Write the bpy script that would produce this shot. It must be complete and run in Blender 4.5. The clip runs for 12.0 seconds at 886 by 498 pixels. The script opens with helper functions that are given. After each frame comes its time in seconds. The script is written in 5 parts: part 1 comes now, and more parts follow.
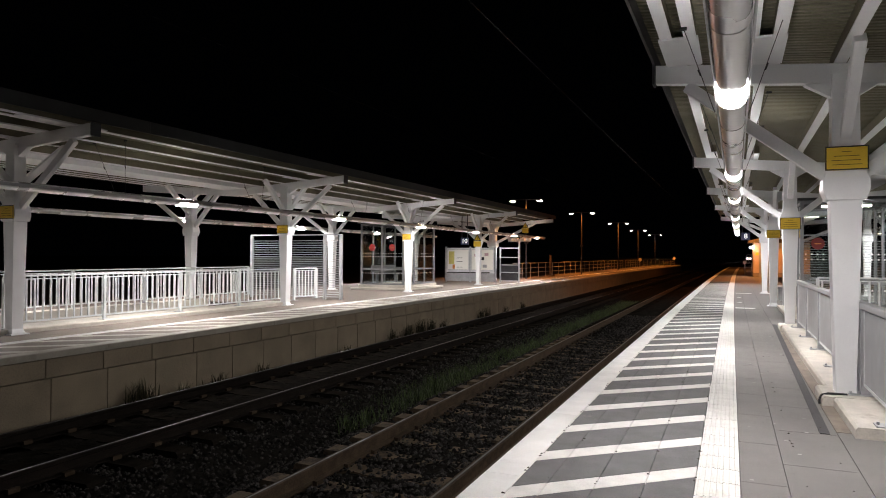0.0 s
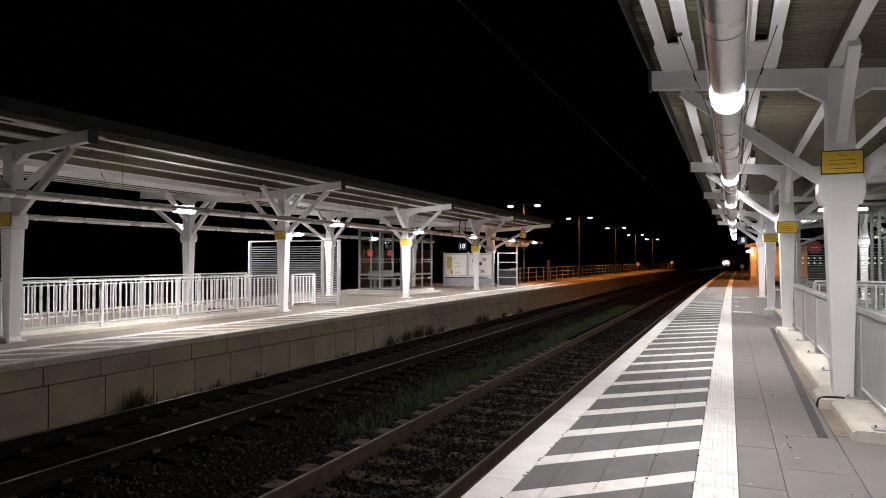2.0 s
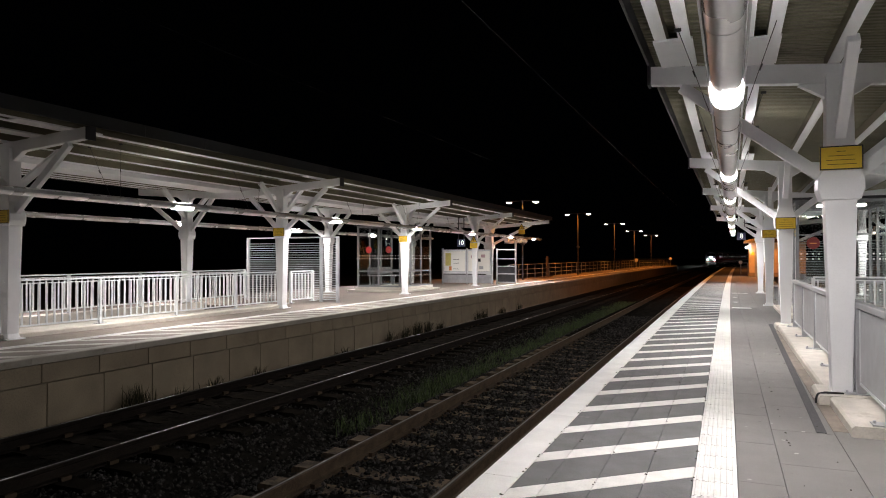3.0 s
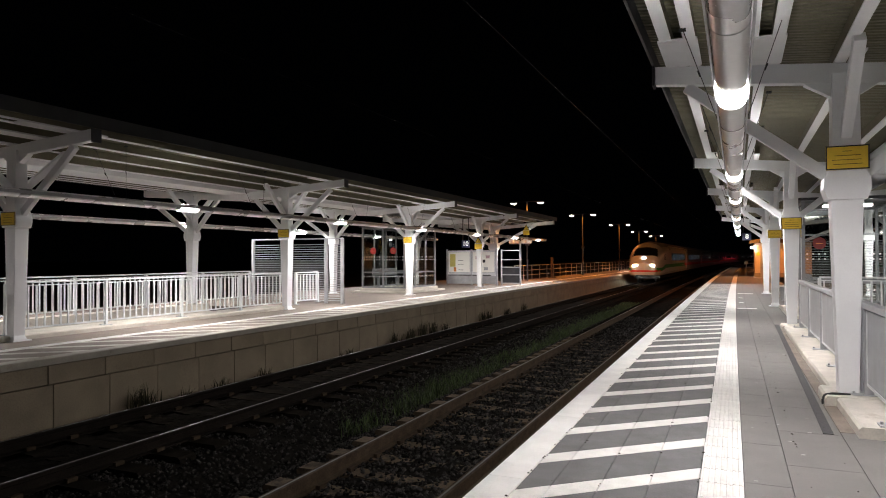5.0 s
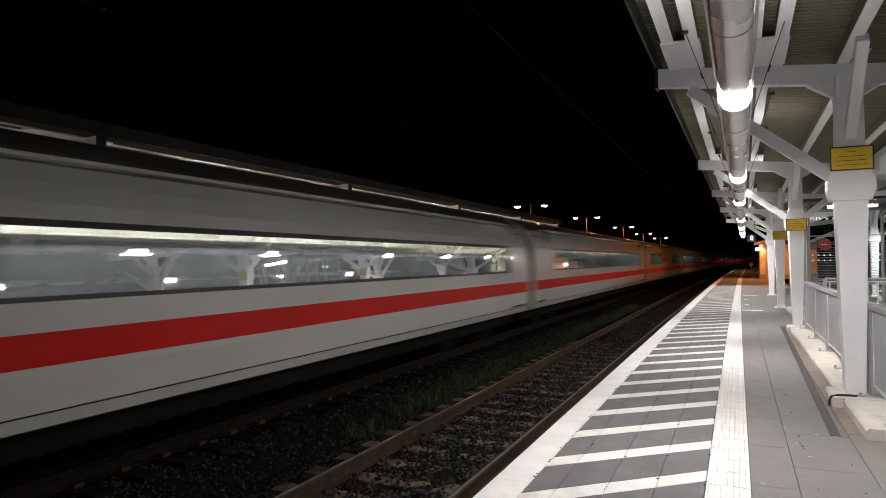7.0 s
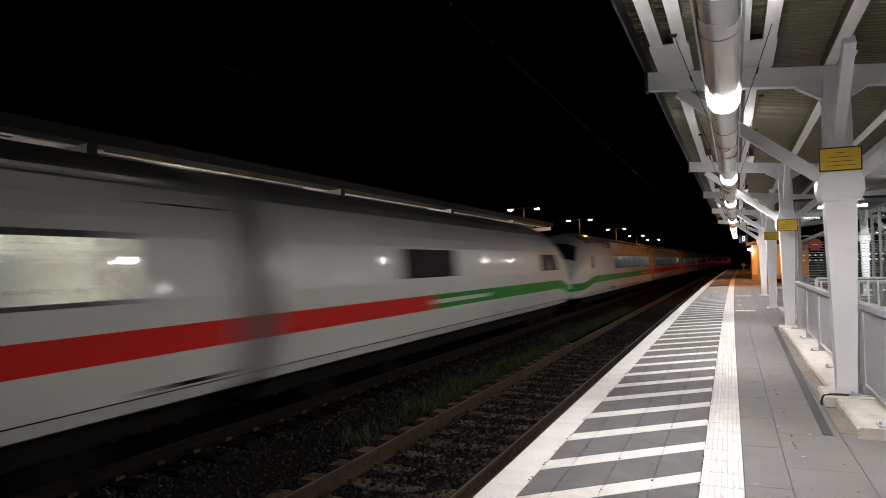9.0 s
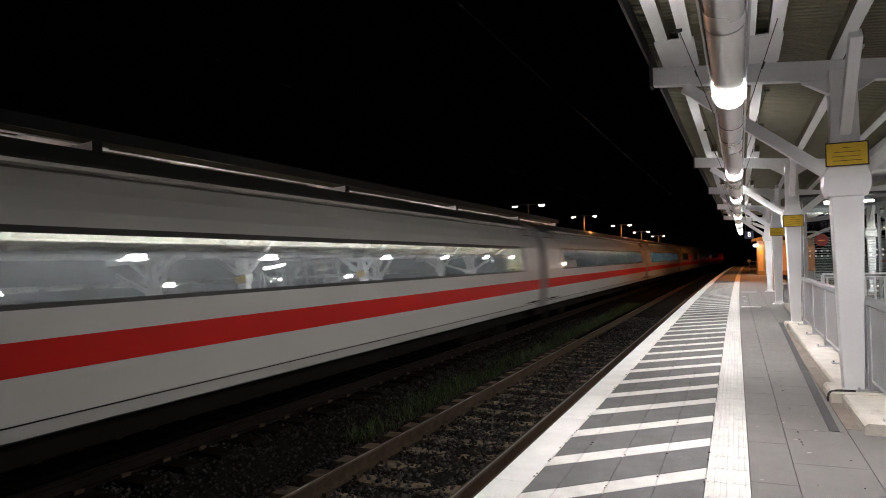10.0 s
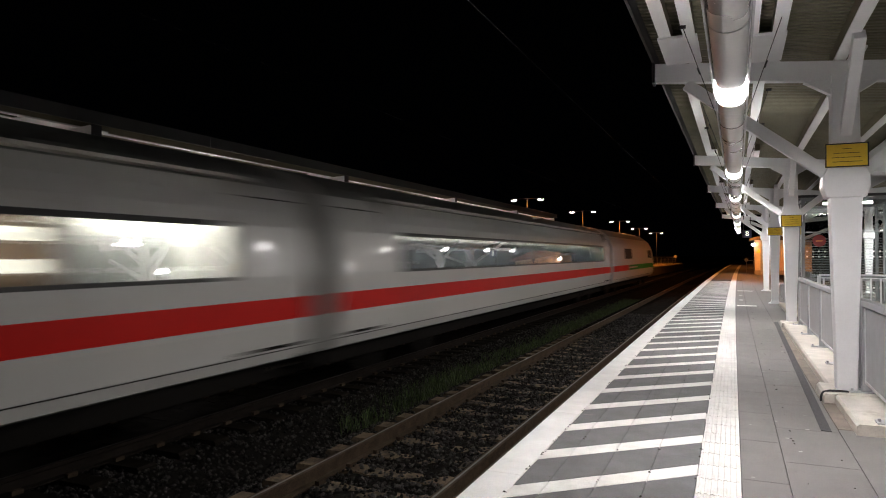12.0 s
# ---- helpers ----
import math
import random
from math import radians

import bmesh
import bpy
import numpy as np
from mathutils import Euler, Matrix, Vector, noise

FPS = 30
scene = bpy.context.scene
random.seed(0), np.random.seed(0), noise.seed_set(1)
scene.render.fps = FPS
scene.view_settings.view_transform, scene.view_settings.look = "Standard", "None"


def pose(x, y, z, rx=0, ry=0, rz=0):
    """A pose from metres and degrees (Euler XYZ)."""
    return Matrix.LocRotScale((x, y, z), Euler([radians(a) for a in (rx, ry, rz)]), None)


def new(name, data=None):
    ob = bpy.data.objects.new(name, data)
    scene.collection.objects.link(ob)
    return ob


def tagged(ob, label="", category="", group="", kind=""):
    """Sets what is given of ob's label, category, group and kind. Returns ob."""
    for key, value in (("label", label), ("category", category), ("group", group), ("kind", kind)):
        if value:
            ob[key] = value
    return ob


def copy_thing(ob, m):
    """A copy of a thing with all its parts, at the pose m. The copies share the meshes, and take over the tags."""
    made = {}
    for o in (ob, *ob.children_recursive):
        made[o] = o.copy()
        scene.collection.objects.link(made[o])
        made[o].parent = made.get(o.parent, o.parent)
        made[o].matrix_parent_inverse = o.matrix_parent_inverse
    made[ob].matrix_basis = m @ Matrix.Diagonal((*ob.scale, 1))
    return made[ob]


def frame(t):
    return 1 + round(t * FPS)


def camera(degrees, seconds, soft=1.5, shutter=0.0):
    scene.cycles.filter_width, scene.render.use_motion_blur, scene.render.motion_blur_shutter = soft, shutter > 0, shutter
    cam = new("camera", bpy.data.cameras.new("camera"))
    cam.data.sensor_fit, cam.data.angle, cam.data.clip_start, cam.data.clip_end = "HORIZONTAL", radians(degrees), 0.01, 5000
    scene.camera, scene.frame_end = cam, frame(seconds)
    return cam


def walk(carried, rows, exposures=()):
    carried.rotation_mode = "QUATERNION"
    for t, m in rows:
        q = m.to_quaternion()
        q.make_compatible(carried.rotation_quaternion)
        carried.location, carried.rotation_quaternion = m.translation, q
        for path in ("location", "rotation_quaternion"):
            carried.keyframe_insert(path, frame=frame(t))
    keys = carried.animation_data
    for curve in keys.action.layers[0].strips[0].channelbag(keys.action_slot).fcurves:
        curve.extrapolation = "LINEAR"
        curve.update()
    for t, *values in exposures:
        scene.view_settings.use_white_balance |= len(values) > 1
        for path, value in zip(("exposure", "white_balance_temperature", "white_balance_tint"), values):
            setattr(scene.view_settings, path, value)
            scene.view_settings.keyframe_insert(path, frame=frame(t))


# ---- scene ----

# Night at a two-platform railway station; a long white express train runs through.
# x across the tracks, y along them, z up; own platform surface at z = 0. The line bends gently: x grows by BEND * y^2.
BEND = 1 / 7978.0
RAIL = -0.753
NEAR_EDGE, FAR_EDGE = -1.5, -9.11
NEAR_TRACK, FAR_TRACK = -3.23, -7.32

# ---- camera ----
cam = camera(67.03, 12.0, soft=1.0, shutter=0.5)
walk(cam, [
    (0, pose(0.000, 0.000, 1.428, 90.564, -0.277, 23.190)),
    (0.5, pose(-0.003, 0.007, 1.428, 90.681, -0.237, 23.293)),
    (1, pose(-0.001, 0.000, 1.431, 90.875, -0.119, 23.294)),
    (1.5, pose(0.004, -0.010, 1.432, 91.096, -0.100, 23.247)),
    (2, pose(0.005, -0.011, 1.430, 91.012, -0.014, 23.002)),
    (2.5, pose(0.006, -0.004, 1.429, 90.835, 0.068, 22.819)),
    (3, pose(0.000, -0.002, 1.429, 90.719, 0.087, 22.894)),
    (5, pose(-0.001, 0.001, 1.430, 90.804, 0.210, 23.288)),
    (5.5, pose(0.001, 0.001, 1.430, 90.803, 0.228, 23.311)),
    (6, pose(-0.001, 0.000, 1.430, 90.834, 0.310, 23.397)),
    (6.5, pose(-0.003, -0.002, 1.429, 91.011, 0.487, 23.671)),
    (7, pose(0.001, -0.005, 1.430, 91.126, 0.606, 23.644)),
    (9, pose(0.012, -0.011, 1.436, 91.451, 1.252, 23.109)),
    (9.5, pose(0.012, -0.014, 1.431, 91.449, 1.305, 23.226)),
    (10, pose(0.011, -0.004, 1.433, 91.191, 1.394, 23.511)),
    (10.5, pose(0.013, -0.008, 1.433, 91.092, 1.452, 23.485)),
    (11, pose(0.011, -0.007, 1.432, 91.159, 1.344, 23.363)),
    (11.5, pose(0.013, -0.005, 1.429, 91.061, 1.250, 23.296)),
    (11.8, pose(0.012, -0.004, 1.430, 90.830, 0.840, 23.330)),
    (12, pose(0.011, -0.004, 1.430, 90.519, 0.087, 23.314)),
], exposures=[(0, 0.0), (12, 0.0)])

# ---- world and large lights ----
world = bpy.data.worlds.new("night")
world.use_nodes = True
world.node_tree.nodes["Background"].inputs[0].default_value = (0.25, 0.3, 0.45, 1)
world.node_tree.nodes["Background"].inputs[1].default_value = 0.0006
scene.world = world
NEAR_WATT, FAR_WATT, BACK_WATT = 79.0, 145.0, 185.0
SODIUM_WATT = 120.0
TUBE_COLOUR = (1.0, 0.945, 0.92)


def bx(x, y):
    return x + BEND * y * y


def at(x, y, z=0.0, turn=0.0):
    """A pose on the bent line, turned with it."""
    return pose(bx(x, y), y, z, 0, 0, turn - math.degrees(math.atan(2 * BEND * y)))


def area_lamp(name, m, sx, sy, watt, colour):
    d = bpy.data.lights.new(name, "AREA")
    d.shape, d.size, d.size_y, d.energy, d.color = "RECTANGLE", sx, sy, watt, colour
    ob = new(name, d)
    ob.matrix_world = m
    return ob


# ---- materials ----
def material(name, colour, rough=0.5, metal=0.0, var=0.15, scale=3.0, bump=0.15, fine=60.0, coat=0.0, stain=None, stain_at=0.6, spec=0.5):
    m = bpy.data.materials.new(name)
    m.use_nodes = True
    nt = m.node_tree
    n, li = nt.nodes, nt.links
    p = n["Principled BSDF"]
    tc, info, add = n.new("ShaderNodeTexCoord"), n.new("ShaderNodeObjectInfo"), n.new("ShaderNodeVectorMath")
    mul = n.new("ShaderNodeMath")
    mul.operation, mul.inputs[1].default_value = "MULTIPLY", 37.0
    li.new(info.outputs["Random"], mul.inputs[0])
    li.new(tc.outputs["Object"], add.inputs[0])
    li.new(mul.outputs[0], add.inputs[1])
    n1, n2 = n.new("ShaderNodeTexNoise"), n.new("ShaderNodeTexNoise")
    n1.inputs["Scale"].default_value, n1.inputs["Detail"].default_value = scale, 5
    n2.inputs["Scale"].default_value, n2.inputs["Detail"].default_value = fine, 3
    li.new(add.outputs[0], n1.inputs["Vector"])
    li.new(add.outputs[0], n2.inputs["Vector"])
    ramp = n.new("ShaderNodeValToRGB")
    lo, hi = [max(0, c * (1 - var)) for c in colour], [min(1, c * (1 + var)) for c in colour]
    ramp.color_ramp.elements[0].color, ramp.color_ramp.elements[1].color = (*lo, 1), (*hi, 1)
    ramp.color_ramp.elements[0].position, ramp.color_ramp.elements[1].position = 0.3, 0.7
    li.new(n1.outputs["Fac"], ramp.inputs[0])
    out = ramp.outputs[0]
    mix = n.new("ShaderNodeMix")
    mix.data_type, mix.blend_type = "RGBA", "MULTIPLY"
    mix.inputs["Factor"].default_value = min(1.0, var * 2.5)
    li.new(out, mix.inputs["A"])
    r2 = n.new("ShaderNodeValToRGB")
    r2.color_ramp.elements[0].color, r2.color_ramp.elements[0].position = (0.62, 0.62, 0.62, 1), 0.32
    r2.color_ramp.elements[1].color, r2.color_ramp.elements[1].position = (1, 1, 1, 1), 0.55
    li.new(n2.outputs["Fac"], r2.inputs[0])
    li.new(r2.outputs[0], mix.inputs["B"])
    out = mix.outputs["Result"]
    if stain:
        n3, r3, m3 = n.new("ShaderNodeTexNoise"), n.new("ShaderNodeValToRGB"), n.new("ShaderNodeMix")
        n3.inputs["Scale"].default_value, n3.inputs["Detail"].default_value = scale * 0.7, 8
        n3.inputs["Roughness"].default_value = 0.7
        li.new(add.outputs[0], n3.inputs["Vector"])
        r3.color_ramp.elements[0].position, r3.color_ramp.elements[1].position = stain_at, stain_at + 0.12
        li.new(n3.outputs["Fac"], r3.inputs[0])
        m3.data_type = "RGBA"
        m3.inputs["B"].default_value = (*stain, 1)
        li.new(r3.outputs[0], m3.inputs["Factor"])
        li.new(out, m3.inputs["A"])
        out = m3.outputs["Result"]
    li.new(out, p.inputs["Base Color"])
    rr = n.new("ShaderNodeMapRange")
    rr.inputs["To Min"].default_value, rr.inputs["To Max"].default_value = max(0.02, rough - 0.1), min(1, rough + 0.1)
    li.new(n1.outputs["Fac"], rr.inputs["Value"])
    li.new(rr.outputs[0], p.inputs["Roughness"])
    p.inputs["Metallic"].default_value = metal
    p.inputs["Specular IOR Level"].default_value = spec
    if coat:
        p.inputs["Coat Weight"].default_value, p.inputs["Coat Roughness"].default_value = coat, 0.08
    if bump:
        b = n.new("ShaderNodeBump")
        b.inputs["Strength"].default_value, b.inputs["Distance"].default_value = bump, 0.01
        li.new(n2.outputs["Fac"], b.inputs["Height"])
        li.new(b.outputs[0], p.inputs["Normal"])
    return m


def glow(name, colour, strength):
    m = bpy.data.materials.new(name)
    m.use_nodes = True
    p = m.node_tree.nodes["Principled BSDF"]
    p.inputs["Base Color"].default_value = (*[0.8 * c for c in colour], 1)
    p.inputs["Emission Color"].default_value, p.inputs["Emission Strength"].default_value = (*colour, 1), strength
    return m


def glass(name, tint, gloss, gloss_rough=0.02):
    """A thin pane: tinted see-through, more mirror-like at a slant."""
    m = bpy.data.materials.new(name)
    m.use_nodes = True
    nt = m.node_tree
    n, li = nt.nodes, nt.links
    for x in list(n):
        if x.type == "BSDF_PRINCIPLED":
            n.remove(x)
    t, g, f, mx = n.new("ShaderNodeBsdfTransparent"), n.new("ShaderNodeBsdfGlossy"), n.new("ShaderNodeLayerWeight"), n.new("ShaderNodeMixShader")
    pw, mr = n.new("ShaderNodeMath"), n.new("ShaderNodeMapRange")
    pw.operation, pw.inputs[1].default_value = "POWER", 4.0
    mr.inputs["To Min"].default_value, mr.inputs["To Max"].default_value = gloss, 1.0
    f.inputs["Blend"].default_value = 0.5
    li.new(f.outputs["Facing"], pw.inputs[0])
    li.new(pw.outputs[0], mr.inputs["Value"])
    t.inputs[0].default_value = (*tint, 1)
    g.inputs["Color"].default_value = (0.95, 0.95, 0.95, 1)
    g.inputs["Roughness"].default_value = gloss_rough
    li.new(mr.outputs[0], mx.inputs[0])
    li.new(t.outputs[0], mx.inputs[1])
    li.new(g.outputs[0], mx.inputs[2])
    li.new(mx.outputs[0], n["Material Output"].inputs[0])
    return m


M = {
    "paint": material("white_steel_paint", (0.82, 0.83, 0.85), 0.45, 0, 0.04, 2.5, 0.05, 90, stain=(0.4, 0.38, 0.35), stain_at=0.66),
    "rail_paint": material("galvanised_white_rail", (0.72, 0.74, 0.75), 0.4, 0.2, 0.08, 4, 0.05, 80),
    "galv": material("galvanised_sheet", (0.45, 0.46, 0.48), 0.42, 0.5, 0.12, 5, 0.06, 120),
    "shelter_frame": material("dull_grey_frame", (0.24, 0.25, 0.26), 0.45, 0.4, 0.12, 5, 0.06, 120),
    "roof": material("corrugated_sheet", (0.16, 0.15, 0.1), 0.6, 0.1, 0.14, 1.5, 0.1, 40, stain=(0.12, 0.11, 0.08), stain_at=0.62),
    # tan kept dark so that the purlin sides look unlit
    "purlin": material("shaded_tan_purlin", (0.15, 0.13, 0.085), 0.65, 0, 0.15, 2, 0.1, 40),
    "trunk": material("brushed_steel_trunking", (0.74, 0.74, 0.75), 0.28, 0.6, 0.03, 1.5, 0.0, 30),
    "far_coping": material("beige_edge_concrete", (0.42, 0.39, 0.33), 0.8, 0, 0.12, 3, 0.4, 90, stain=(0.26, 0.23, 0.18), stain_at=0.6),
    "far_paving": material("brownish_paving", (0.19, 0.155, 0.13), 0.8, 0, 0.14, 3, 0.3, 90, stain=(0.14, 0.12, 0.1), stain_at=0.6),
    "coping": material("pale_edge_concrete", (0.86, 0.86, 0.84), 0.8, 0, 0.08, 4, 0.6, 110, stain=(0.5, 0.49, 0.46), stain_at=0.66),
    "white_tile": material("white_paving", (0.76, 0.75, 0.72), 0.8, 0, 0.1, 6, 0.4, 90, stain=(0.45, 0.43, 0.4), stain_at=0.64),
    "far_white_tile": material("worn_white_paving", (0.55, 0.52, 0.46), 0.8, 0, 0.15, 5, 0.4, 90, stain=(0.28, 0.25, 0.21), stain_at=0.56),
    "dark_tile": material("dark_paving", (0.14, 0.14, 0.14), 0.8, 0, 0.18, 5, 0.4, 120, stain=(0.22, 0.21, 0.2), stain_at=0.64),
    "grey_tile": material("grey_paving", (0.165, 0.157, 0.15), 0.75, 0, 0.12, 3, 0.3, 140, stain=(0.13, 0.125, 0.12), stain_at=0.63),
    "dirt": material("dirty_tan_paving", (0.24, 0.2, 0.165), 0.85, 0, 0.2, 4, 0.4, 90, stain=(0.15, 0.125, 0.1), stain_at=0.55),
    "asphalt": material("platform_base", (0.12, 0.12, 0.12), 0.85, 0, 0.15, 2, 0.4, 60),
    "drain": material("drain_channel", (0.035, 0.035, 0.038), 0.7, 0.2, 0.25, 8, 0.3, 60),
    "kerb": material("pale_kerb_concrete", (0.6, 0.56, 0.5), 0.8, 0, 0.12, 4, 0.3, 70, stain=(0.4, 0.36, 0.3), stain_at=0.6),
    "wall": material("platform_wall_concrete", (0.273, 0.222, 0.156), 0.85, 0, 0.18, 1.6, 0.3, 50, stain=(0.24, 0.2, 0.14), stain_at=0.58),
    # ballast and stones coloured near-black, standing in for shade over the track bed
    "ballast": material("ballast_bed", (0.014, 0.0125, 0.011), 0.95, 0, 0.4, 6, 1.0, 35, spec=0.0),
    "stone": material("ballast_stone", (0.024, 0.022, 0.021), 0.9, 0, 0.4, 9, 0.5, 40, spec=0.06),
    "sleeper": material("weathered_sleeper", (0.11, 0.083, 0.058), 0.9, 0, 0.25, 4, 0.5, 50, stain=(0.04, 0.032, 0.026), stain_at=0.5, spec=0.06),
    # sleeper copy for the dim stretches of track, shade put into the colour
    "dim_sleeper": material("shade_darkened_sleeper", (0.017, 0.0145, 0.012), 0.95, 0, 0.25, 4, 0.5, 50, spec=0.0),
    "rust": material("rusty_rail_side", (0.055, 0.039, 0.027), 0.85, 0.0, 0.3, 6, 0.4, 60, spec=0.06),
    # rail side copy for the far track, rust darkened in place of shade
    "dim_rust": material("shade_darkened_rail_side", (0.014, 0.011, 0.009), 0.85, 0, 0.3, 6, 0.4, 60, spec=0.06),
    "steel": material("polished_rail_head", (0.1, 0.092, 0.085), 0.45, 1.0, 0.1, 3, 0.03, 50),
    "soil": material("dark_ground", (0.045, 0.042, 0.035), 0.95, 0, 0.35, 0.4, 0.6, 8),
    "grass": material("track_grass", (0.034, 0.054, 0.011), 0.8, 0, 0.4, 3, 0, 20),
    "weed": material("dry_weed", (0.055, 0.05, 0.022), 0.85, 0, 0.4, 3, 0, 20),
    "yellow": material("yellow_enamel", (0.75, 0.5, 0.06), 0.6, 0, 0.06, 6, 0.03, 60, spec=0.15),
    # fascia colour darkened for the little light that reaches the eaves
    "fascia": material("shade_darkened_fascia", (0.035, 0.035, 0.036), 0.7, 0.2, 0.2, 3, 0.1, 60),
    "black": material("black_enamel", (0.02, 0.02, 0.02), 0.5, 0, 0.1, 6, 0.05, 60),
    "red": material("red_sign_film", (0.6, 0.05, 0.05), 0.4, 0, 0.05, 6, 0.02, 60),
    "white": material("white_sign_film", (0.82, 0.82, 0.82), 0.4, 0, 0.03, 6, 0.02, 60),
    "blue": material("dark_blue_enamel", (0.02, 0.03, 0.1), 0.4, 0, 0.1, 6, 0.02, 60),
    "litter": material("moss_crumb", (0.035, 0.03, 0.02), 0.95, 0, 0.3, 30, 0, 60),
    "gum": material("old_gum", (0.26, 0.25, 0.24), 0.9, 0, 0.2, 30, 0, 60),
    "paper": material("notice_paper", (0.75, 0.74, 0.7), 0.7, 0, 0.05, 10, 0.05, 60),
    "poster": material("yellow_timetable_paper", (0.78, 0.7, 0.22), 0.7, 0, 0.08, 20, 0.05, 60),
    "poster_pink": material("pink_notice_paper", (0.6, 0.42, 0.44), 0.7, 0, 0.08, 20, 0.05, 60),
    "poster_orange": material("orange_notice_paper", (0.75, 0.28, 0.08), 0.7, 0, 0.08, 20, 0.05, 60),
    "brick": material("rendered_house_wall", (0.55, 0.42, 0.3), 0.85, 0, 0.12, 2, 0.3, 30),
    "dark_metal": material("dark_metal", (0.05, 0.05, 0.055), 0.5, 0.5, 0.2, 4, 0.1, 60),
    "cable": material("cable_rubber", (0.02, 0.02, 0.022), 0.6, 0, 0.1, 6, 0.05, 60),
    "wire": material("copper_wire", (0.025, 0.023, 0.02), 0.5, 0.5, 0.1, 6, 0, 60),
    "train": material("white_train_paint", (0.6, 0.6, 0.575), 0.32, 0, 0.04, 0.8, 0.0, 20, coat=0.30, stain=(0.52, 0.5, 0.46), stain_at=0.68),
    "train_roof": material("grey_train_roof", (0.25, 0.25, 0.235), 0.5, 0, 0.1, 1.0, 0.0, 20, coat=0.2, stain=(0.07, 0.068, 0.062), stain_at=0.62),
    "film_red": material("dull_red_film", (0.16, 0.018, 0.016), 0.5, 0, 0.08, 4, 0, 20),
    "train_red": material("red_train_stripe", (0.62, 0.012, 0.008), 0.45, 0, 0.05, 1, 0.0, 20, coat=0.04, spec=0.15),
    "train_green": material("green_train_stripe", (0.004, 0.23, 0.014), 0.45, 0, 0.05, 1, 0.0, 20, coat=0.04, spec=0.15),
    "train_grey": material("grey_train_skirt", (0.34, 0.33, 0.3), 0.6, 0, 0.15, 1, 0.05, 20),
    "train_dark": material("dark_underframe", (0.012, 0.011, 0.01), 0.9, 0.0, 0.25, 2, 0.2, 20, spec=0.05),
    "seat": material("blue_grey_seat_cloth", (0.13, 0.14, 0.17), 0.9, 0, 0.15, 6, 0.1, 60),
    "lining": material("pale_interior_lining", (0.68, 0.66, 0.62), 0.7, 0, 0.08, 2, 0.03, 30),
    "screen_black": material("black_windscreen", (0.006, 0.006, 0.007), 0.5, 0, 0.05, 2, 0, 20, spec=0.08),
    "shelter_glass": glass("shelter_glass", (0.9, 0.92, 0.91), 0.015),
    "train_glass": glass("tinted_train_glass", (0.74, 0.75, 0.72), 0.13),
    "tube": glow("fluorescent_tube", (1.0, 0.955, 0.935), 58.0),
    "sodium": glow("street_lamp_lens", (1.0, 0.82, 0.68), 14.0),
    "headlight": glow("headlight_lens", (1.0, 0.97, 0.92), 300.0),
    "ceiling_light": glow("coach_ceiling_strip", (1.0, 0.98, 0.93), 52.0),
    "dining_light": glow("dining_ceiling_strip", (1.0, 0.8, 0.56), 24.0),
    "figure": glow("lit_sign_figure", (1.0, 1.0, 1.0), 1.1),
    "bright_strip": glow("bright_compartment_light", (1.0, 0.97, 0.9), 60.0),
    # faint glow added to the notice sheets to brighten them
    "paper_glow": glow("glowing_notice_paper", (1.0, 0.98, 0.92), 0.14),
    "shelf_glow": glow("shelf_light", (1.0, 0.96, 0.88), 5.0),
    "cupboard": material("brown_cupboard_wood", (0.2, 0.13, 0.08), 0.5, 0, 0.15, 3, 0.05, 40),
    "signal_red": glow("red_signal_lens", (1.0, 0.02, 0.04), 110.0),
}



def vary_pieces(m, lo, hi):
    """Each loose piece of a joined mesh takes its own shade."""
    n, li = m.node_tree.nodes, m.node_tree.links
    p = n["Principled BSDF"]
    src = p.inputs["Base Color"].links[0].from_socket
    geo, mr, mx = n.new("ShaderNodeNewGeometry"), n.new("ShaderNodeMapRange"), n.new("ShaderNodeMix")
    mr.inputs["To Min"].default_value, mr.inputs["To Max"].default_value = lo, hi
    li.new(geo.outputs["Random Per Island"], mr.inputs["Value"])
    mx.data_type, mx.blend_type, mx.inputs["Factor"].default_value = "RGBA", "MULTIPLY", 1.0
    li.new(src, mx.inputs["A"])
    li.new(mr.outputs[0], mx.inputs["B"])
    li.new(mx.outputs["Result"], p.inputs["Base Color"])


vary_pieces(M["stone"], 0.25, 3.2)
vary_pieces(M["grass"], 0.5, 1.6)
vary_pieces(M["gum"], 0.3, 1.4)
vary_pieces(M["weed"], 0.4, 1.5)

